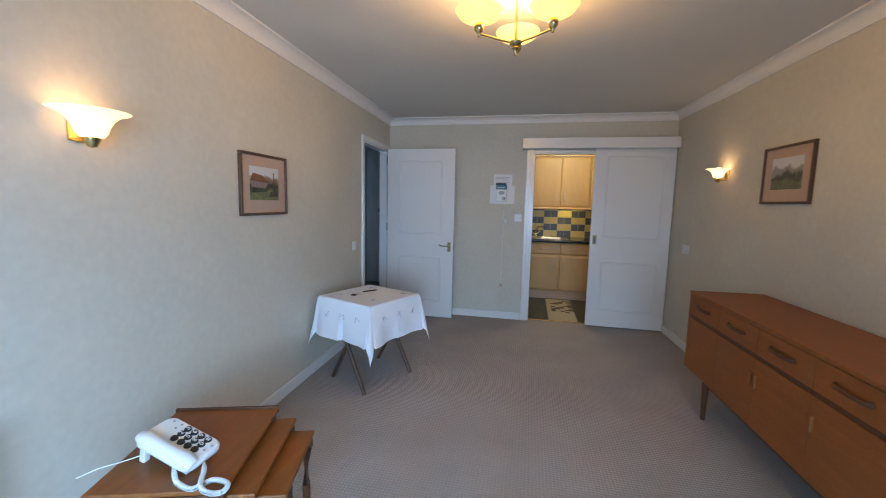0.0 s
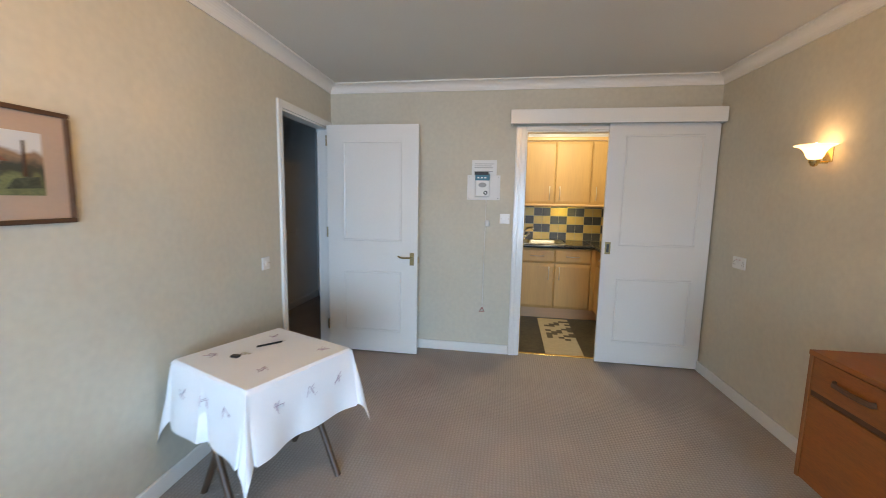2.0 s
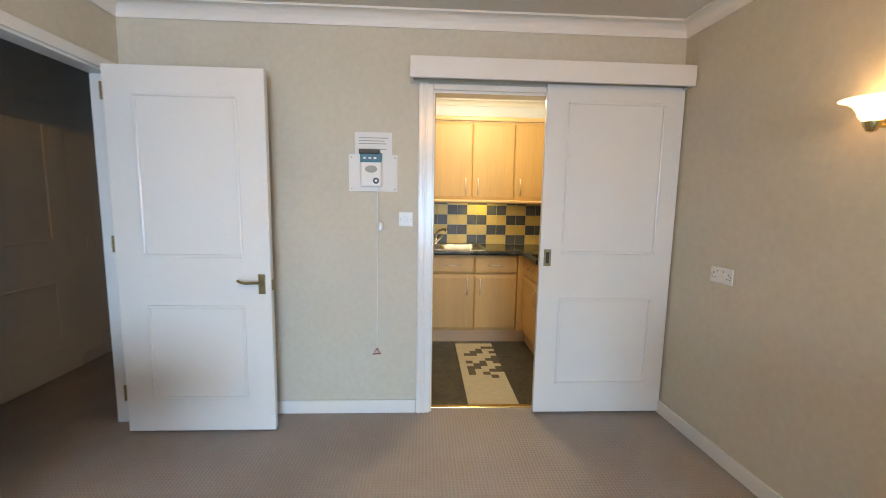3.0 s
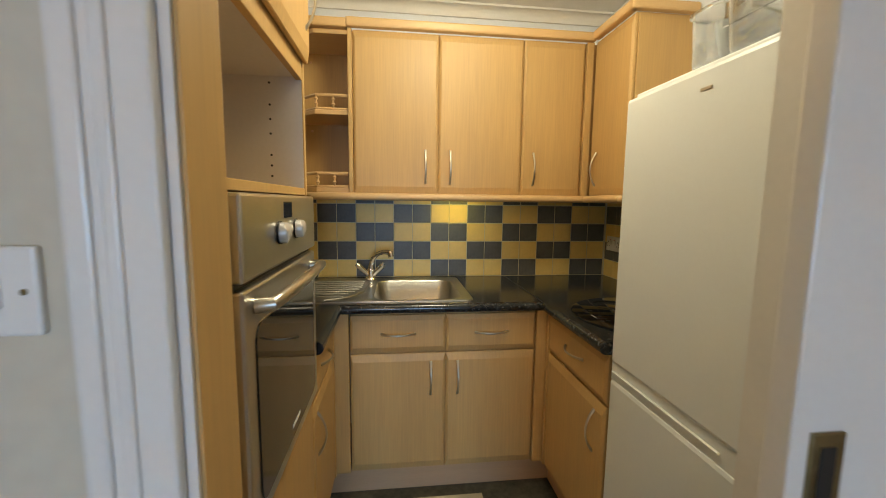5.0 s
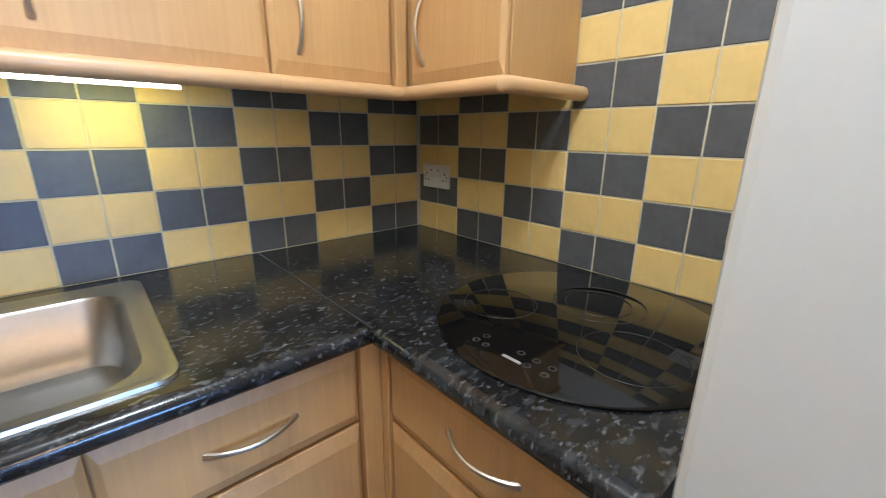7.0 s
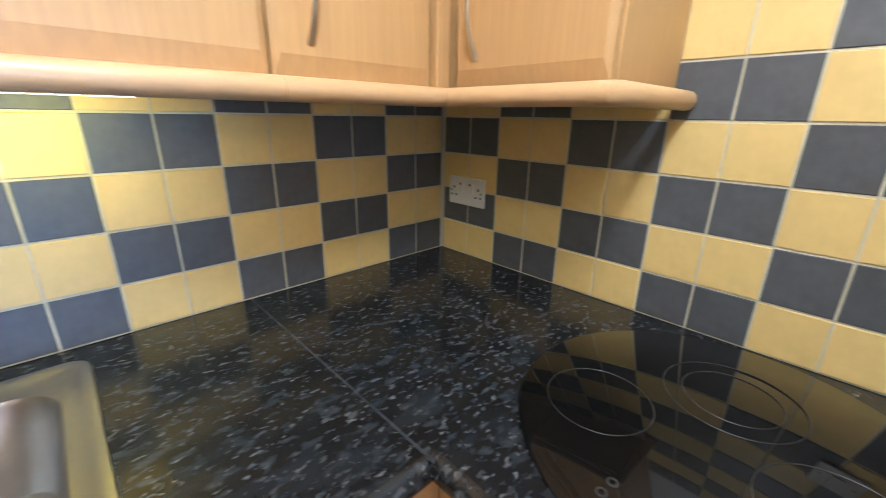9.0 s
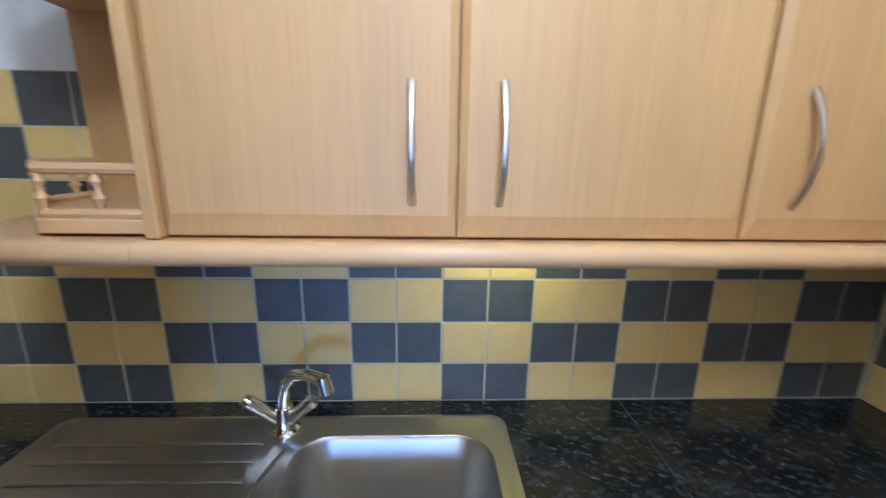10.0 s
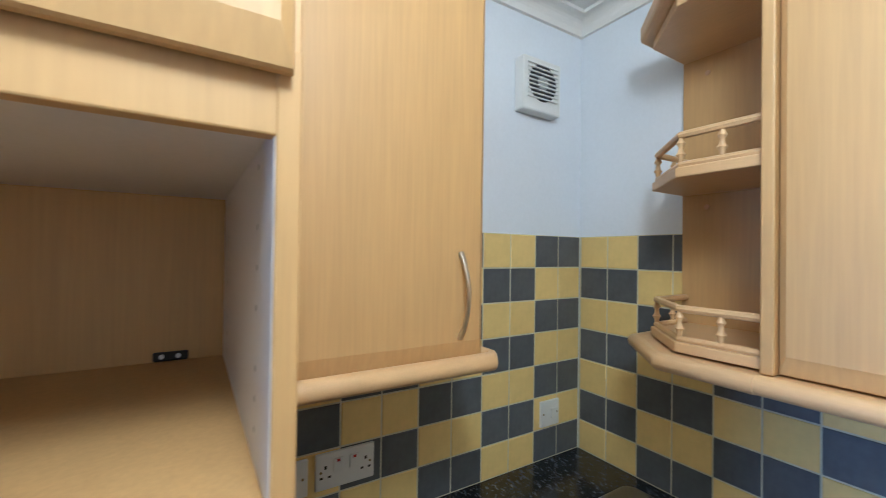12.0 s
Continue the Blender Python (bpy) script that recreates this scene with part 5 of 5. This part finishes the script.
part("door_side_facing", box(DOOR_X0 + 0.0225, DOOR_X0 + 0.027, YF + 0.006, YK, KFLOOR, DOOR_TOP - 0.024, 0.001), BEECH, t)
part("niche_back", box(KX0 + 0.03, KX0 + 0.042, TL0 + 0.018, TL1 - 0.018, 1.345, UT), BEECH, t)
part("niche_shelf", box(KX0 + 0.042, FRONT_L - 0.002, TL0 + 0.018, TL1 - 0.018, 1.346, 1.366, 0.002), BEECH, t)
part("niche_top", box(KX0 + 0.042, FRONT_L - 0.004, TL0 + 0.018, TL1 - 0.018, 1.678, 1.696), CARCASS, t)
for y0 in (TL0 + 0.018, TL1 - 0.0205):
    part("niche_lining", box(KX0 + 0.042, FRONT_L - 0.004, y0, y0 + 0.0025, 1.366, 1.678), CARCASS, t, "pale melamine lining")
part("front_rail", box(FRONT_L - 0.02, FRONT_L - 0.002, TL0 + 0.018, TL1 - 0.018, 1.670, 1.740, 0.002), BEECH, t)
for y0 in (TL0, TL1 - 0.019):
    part("front_stile", box(FRONT_L - 0.018, FRONT_L, y0 - 0.0005, y0 + 0.0195, 1.346, 1.742, 0.002), BEECH, t)
KWO = face("w", FRONT_L + 0.001)
dc = door_front("door", t, KWO, TL0 + 0.002, TL1 - 0.009, 1.718, UT - 0.002)
bow(dc, KWO, TL1 - 0.06, 1.875, 0.165, True)
part("lower_panel", box(FRONT_L - 0.02, FRONT_L, TL0 + 0.018, TL1 - 0.018, PLZ, 0.735, 0.003), BEECH, t)
part("plinth", box(-0.545, -0.527, TL0, TL1, KFLOOR, PLZ - 0.002), PLINTH, t)
bm = bmesh.new()
for y in (TL1 - 0.0207, TL0 + 0.0207):
    for x in (-0.56, -0.93):
        for z in (1.40, 1.43, 1.46, 1.52, 1.56, 1.60, 1.66):
            turned([(0.0, 0.0), (0.0035, 0.0)], pose(x, y, z, 90 if y > -1.4 else -90), 8, bm=bm)
tagged(part("peg_holes", bm, BLACK, t), kind="stuff")
clip = part("cable_clip", box(KX0 + 0.042, KX0 + 0.050, -1.237, -1.181, 1.367, 1.384, 0.003), BLACK, t)
for y in (-1.223, -1.197):
    part("screw", rod((KX0 + 0.049, y, 1.376), (KX0 + 0.0515, y, 1.376), 0.0045, seg=10), PLASTIC, clip)
solo("cornice", box(-0.51, FRONT_L + 0.03, YK + 0.01, TL1 + 0.02, UT, UT + 0.045, 0.012), RAIL, "rounded beech cornice on top of the oven housing", "cornice")

t = thing("built_in_oven", "brushed steel built-in oven with a dark glass door", "oven", (-0.75, -1.39, 0.74))
part("body", box(-1.02, FRONT_L - 0.004, OY0 + 0.01, OY1 - 0.01, 0.745, 1.342), BLACK, t)
cp = part("control_panel", box(FRONT_L - 0.004, FRONT_L + 0.022, OY0, OY1, 1.196, 1.343, 0.006), STEEL, t, "brushed steel control panel")
part("display", box(FRONT_L + 0.0215, FRONT_L + 0.0235, -1.446, -1.382, 1.293, 1.328), BLACKGLASS, cp)
for y in (-1.484, -1.348):
    km = pose(FRONT_L + 0.022, y, 1.264, 0, 90, 0)
    part("collar", turned([(0.024, 0.0), (0.024, 0.004), (0.0, 0.004)], km, 28), BLACK, cp)
    bm = turned([(0.0215, 0.003), (0.021, 0.016), (0.019, 0.0205), (0.014, 0.0225), (0.0, 0.023)], Matrix(), 28)
    for sgn in (-1, 1):
        cut = bmesh.ops.bisect_plane(bm, geom=bm.verts[:] + bm.edges[:] + bm.faces[:], plane_co=(sgn * 0.009, 0, 0.023), plane_no=(sgn * 0.62, 0, 0.78), clear_outer=True)
        bmesh.ops.holes_fill(bm, edges=[e for e in cut["geom_cut"] if isinstance(e, bmesh.types.BMEdge)])
    part("knob", bm, SILVER, cp, "satin silver control knob with a grip ridge", m=km @ pose(0, 0, 0, 0, 0, 20), smooth=True)
part("button", turned([(0.010, 0.0), (0.010, 0.006), (0.007, 0.010), (0.0, 0.010)], pose(FRONT_L + 0.022, -1.416, 1.268, 0, 90, 0), 16), PLASTIC, cp, smooth=True)
od = part("door", box(FRONT_L - 0.004, FRONT_L + 0.020, OY0, OY1, 0.742, 1.184, 0.006), STEEL, t, "brushed steel oven door")
part("glass", loft([[(FRONT_L + 0.0195, y, z) for _, y, z in ((0, p[0], p[1]) for p in rounded(OY0 + 0.045, OY1 - 0.045, 0.775, 1.115, 0.03, 0))], [(FRONT_L + 0.0225, y, z) for _, y, z in ((0, p[0], p[1]) for p in rounded(OY0 + 0.047, OY1 - 0.047, 0.777, 1.113, 0.03, 0))]]), OVENGLASS, od, "dark brown reflecting glass")
bm = tube([(FRONT_L + 0.02, OY0 + 0.055, 1.148), (FRONT_L + 0.048, OY0 + 0.057, 1.150), (FRONT_L + 0.056, OY0 + 0.085, 1.155), (FRONT_L + 0.062, -1.405, 1.156), (FRONT_L + 0.056, OY1 - 0.085, 1.155), (FRONT_L + 0.048, OY1 - 0.057, 1.150), (FRONT_L + 0.02, OY1 - 0.055, 1.148)], [0.014, 0.013, 0.0125, 0.0125, 0.0125, 0.013, 0.014], 14)
part("handle", bm, STEEL, od, smooth=True)
part("badge", box(FRONT_L + 0.0225, FRONT_L + 0.0235, -1.43, -1.36, 0.80, 0.808), PAPER, od)
part("gap", box(FRONT_L - 0.006, FRONT_L + 0.004, OY0 + 0.004, OY1 - 0.004, 1.183, 1.197), BLACK, t)

# fridge freezer
FX, FY0, FY1, FT = 0.478, -1.752, -1.184, 1.653
t = thing("fridge_freezer", "white upright fridge freezer standing beside the hob", "fridge", (0.78, -1.48, KFLOOR))
part("cabinet", box(FX + 0.055, 1.07, FY0 + 0.003, FY1 - 0.003, KFLOOR + 0.03, FT - 0.012, 0.006), FRIDGE, t)
part("top_plate", box(FX + 0.03, 1.07, FY0, FY1, FT - 0.012, FT + 0.004, 0.005), FRIDGE, t)
fd = part("fridge_door", box(FX, FX + 0.05, FY0, FY1, 0.828, FT - 0.014, 0.012), FRIDGE, t)
fz = part("freezer_door", box(FX, FX + 0.05, FY0, FY1, KFLOOR + 0.07, 0.776, 0.012), FRIDGE, t)
gr = part("handle_trim", box(FX + 0.006, FX + 0.05, FY0 + 0.002, FY1 - 0.002, 0.774, 0.830), FRIDGE, t)
part("grip_lip", box(FX - 0.001, FX + 0.02, FY0 + 0.13, FY1 - 0.01, 0.798, 0.803, 0.001), FRIDGE, gr)
part("badge", box(FX - 0.0015, FX + 0.001, -1.517, -1.483, 1.585, 1.592), NICKEL, fd, "small metal badge")
part("seal", box(FX + 0.045, FX + 0.056, FY0 + 0.01, FY1 - 0.01, KFLOOR + 0.07, FT - 0.016), GREYPRINT, t)
for y in (FY0 + 0.05, FY1 - 0.05):
    part("foot", rod((FX + 0.10, y, KFLOOR), (FX + 0.10, y, KFLOOR + 0.035), 0.02), BLACK, t)
    part("foot", rod((1.0, y, KFLOOR), (1.0, y, KFLOOR + 0.035), 0.02), BLACK, t)
def clear_tub(x0, x1, y0, y1, height, label, lid):
    """A thin clear plastic drawer, open on top, with a rolled rim."""
    t = thing("storage_box", label, "storage box", ((x0 + x1) / 2, (y0 + y1) / 2, FT), "boxes on the fridge")
    z = FT + 0.0045
    bm = loft([rounded(x0 + 0.012, x1 - 0.012, y0 + 0.012, y1 - 0.012, 0.02, z + 0.003), rounded(x0 + 0.006, x1 - 0.006, y0 + 0.006, y1 - 0.006, 0.026, z + 0.012), rounded(x0, x1, y0, y1, 0.03, z + height)], cap=False)
    bmesh.ops.solidify(bm, geom=bm.faces[:], thickness=0.0025)
    part("tub", bm, CLEAR, t, smooth=True)
    part("base", prism([(p[0], p[1]) for p in rounded(x0 + 0.014, x1 - 0.014, y0 + 0.014, y1 - 0.014, 0.02, 0)], z, z + 0.003), CLEAR, t)
    ring = rounded(x0 - 0.002, x1 + 0.002, y0 - 0.002, y1 + 0.002, 0.03, z + height)
    part("rim", tube(ring + ring[:1], 0.004, 8), CLEAR, t, smooth=True)
    if lid:
        part("front_flap", box(x0 - 0.006, x0 - 0.002, y0 + 0.01, y1 - 0.01, z + height * 0.45, z + height * 0.98, 0.0015), CLEAR, t, "clear ribbed front flap")
    return t


clear_tub(0.510, 0.90, -1.475, -1.375, 0.128, "clear plastic refrigerator drawer on top of the fridge", False)
clear_tub(0.505, 0.88, -1.735, -1.492, 0.125, "clear plastic box with a front flap on the fridge", True)

# sockets, extractor fan, ceiling light, rug
TN, TW, TE = face("n", 0.0), face("w", KX0), face("e", KX1)
wall_plate("kitchen_socket", TE, -0.115, 1.097, 0.146, "white double power socket on the chequered tiles", "socket", (-0.02, 0.02), (-0.05, 0.05))
wall_plate("kitchen_switch", TW, -0.15, 1.045, 0.086, "white fused switch on the chequered tiles", "switch", (0.014,))
wall_plate("kitchen_socket", TW, -0.852, 1.055, 0.146, "white double power socket under the wall cabinet", "socket", (-0.02, 0.02), (-0.05, 0.05))
wall_plate("kitchen_switch", TW, -0.985, 1.052, 0.086, "white cooker switch under the wall cabinet", "switch", (0.0,))

wall_plate("kitchen_switch", TE, -1.10, 1.074, 0.086, "white cooker switch on the tiles above the hob", "switch", (0.0,))

FM = face("w", KX0 - 0.008)
fy, fz0 = -0.228, 2.12
t = thing("extractor_fan", "white square extractor fan with a louvred grille", "fan", FM @ Vector((fy, 0, fz0)))
part("housing", box(fy - 0.084, fy + 0.084, 0.0, 0.042, fz0 - 0.086, fz0 + 0.086, 0.006), PLASTIC, t, m=FM)
part("throat", turned([(0.0, 0.0015), (0.060, 0.0015), (0.060, 0.0)], FM @ Matrix.Translation((fy, 0.042, fz0 + 0.008)) @ pose(0, 0, 0, -90), 28), BLACK, t)
for i in range(9):
    z = fz0 - 0.046 + i * 0.0135
    part("louvre", box(fy - 0.066, fy + 0.066, 0.0425, 0.048, z, z + 0.0042, 0.001), PLASTIC, t, m=FM)
part("hub", turned([(0.0, 0.003), (0.022, 0.003), (0.024, 0.0)], FM @ Matrix.Translation((fy, 0.043, fz0 + 0.008)) @ pose(0, 0, 0, -90), 16), GREYPRINT, t)
t = thing("kitchen_ceiling_light", "round white glowing light on the kitchen ceiling", "ceiling light", (0.06, -1.13, KCEIL))
part("frame", turned([(0.0, 0.0), (0.09, 0.0), (0.09, -0.014), (0.0, -0.014)], pose(0.06, -1.13, KCEIL), 32), PLASTIC, t, smooth=True)
part("diffuser", turned([(0.0, -0.034), (0.05, -0.031), (0.074, -0.022), (0.080, -0.014), (0.0, -0.014)], pose(0.06, -1.13, KCEIL), 32), DIFFUSER, t, "glowing diffuser", smooth=True)

t = thing("kitchen_rug", "beige rug with a brown chequered pattern on vinyl", "rug", (0.02, -1.25, KFLOOR))
RX0, RX1, RY0, RY1 = -0.158, 0.19, -1.835, -0.665
part("rug_base", box(RX0, RX1, RY0, RY1, KFLOOR, KFLOOR + 0.008, 0.002), RUG, t)
rng = random.Random(11)
cell = (RX1 - RX0) / 6
for j in range(20):
    for i in range(6):
        y = RY1 - 0.03 - j * 0.056
        if y - 0.05 < RY0 or (j > 12):
            continue
        if rng.random() < (0.42 if j < 12 else 0.12) and not (i == 0 and j % 3):
            part("brown_square", box(RX0 + i * cell, RX0 + (i + 1) * cell, y - 0.056, y, KFLOOR + 0.0075, KFLOOR + 0.0092), RUG_D, t)

# ---- wall tiles ----
T = 0.108
ZR = 0.885


def tile_mesh(name, w, h, mat):
    """A glazed tile: 8 mm thick with eased edges, in (along, outwards, up)."""
    bm = bmesh.new()
    loops = []
    for d, o in ((0.0, 0.0), (0.0, 0.0062), (0.0014, 0.0080)):
        loops.append([bm.verts.new((u, o, z)) for u, z in ((d, d), (w - d, d), (w - d, h - d), (d, h - d))])
    for a, b in zip(loops, loops[1:]):
        for i in range(4):
            bm.faces.new((a[i], a[(i + 1) % 4], b[(i + 1) % 4], b[i]))
    bm.faces.new(loops[-1])
    return bake(name, bm, mat)


GAP = 0.0042
TILES = {}


def lay(wall, m, edges, rows, odd, limit):
    """Lays tiles between the edges along a wall; odd picks the start of the chequer."""
    for k, (u0, u1, pair) in enumerate(edges):
        for r in rows:
            if not limit(u0, r):
                continue
            mat = TILE_Y if (pair + r) % 2 == odd else TILE_D
            z0 = max(ZR + r * T + GAP / 2, WT + 0.002)
            h = ZR + (r + 1) * T - GAP / 2 - z0
            key = (round(u1 - u0, 4), round(h, 4), mat.name)
            if key not in TILES:
                TILES[key] = tile_mesh("tile", u1 - u0 - GAP, h, mat)
            ob = new("tile", TILES[key])
            ob.parent = WALLS[wall]
            ob.matrix_parent_inverse = Matrix()
            ob.matrix_basis = m @ Matrix.Translation((u0 + GAP / 2, 0, z0))


nb = [(c * T, min((c + 1) * T, KX1), c // 2) for c in range(-10, 10)]
lay("n", face("n", 0.008), nb, range(7), 1, lambda u, r: r < 5 or u < -0.6)
wb = [(-(c + 1) * T, -c * T, c // 2) for c in range(0, 10)]
lay("w", face("w", KX0 - 0.008), wb, range(7), 1, lambda u, r: r < 5 or u > -0.78)
eb = [(-0.008 - (c + 1) * T, -0.008 - c * T, c // 2) for c in range(0, 12)]
lay("e", face("e", KX1 + 0.008), eb, range(7), 0, lambda u, r: r < 5 or u < -0.60)
part("grout", box(KX0, KX1, 0.0025, 0.0085, WT - 0.03, ZR + 7 * T), GROUT, WALLS["n"])
part("grout", box(KX0 - 0.0085, KX0 - 0.0025, -1.09, 0.002, WT - 0.03, ZR + 7 * T), GROUT, WALLS["w"])
part("grout", box(KX1 + 0.0025, KX1 + 0.0085, -1.31, 0.002, WT - 0.03, ZR + 7 * T), GROUT, WALLS["e"])
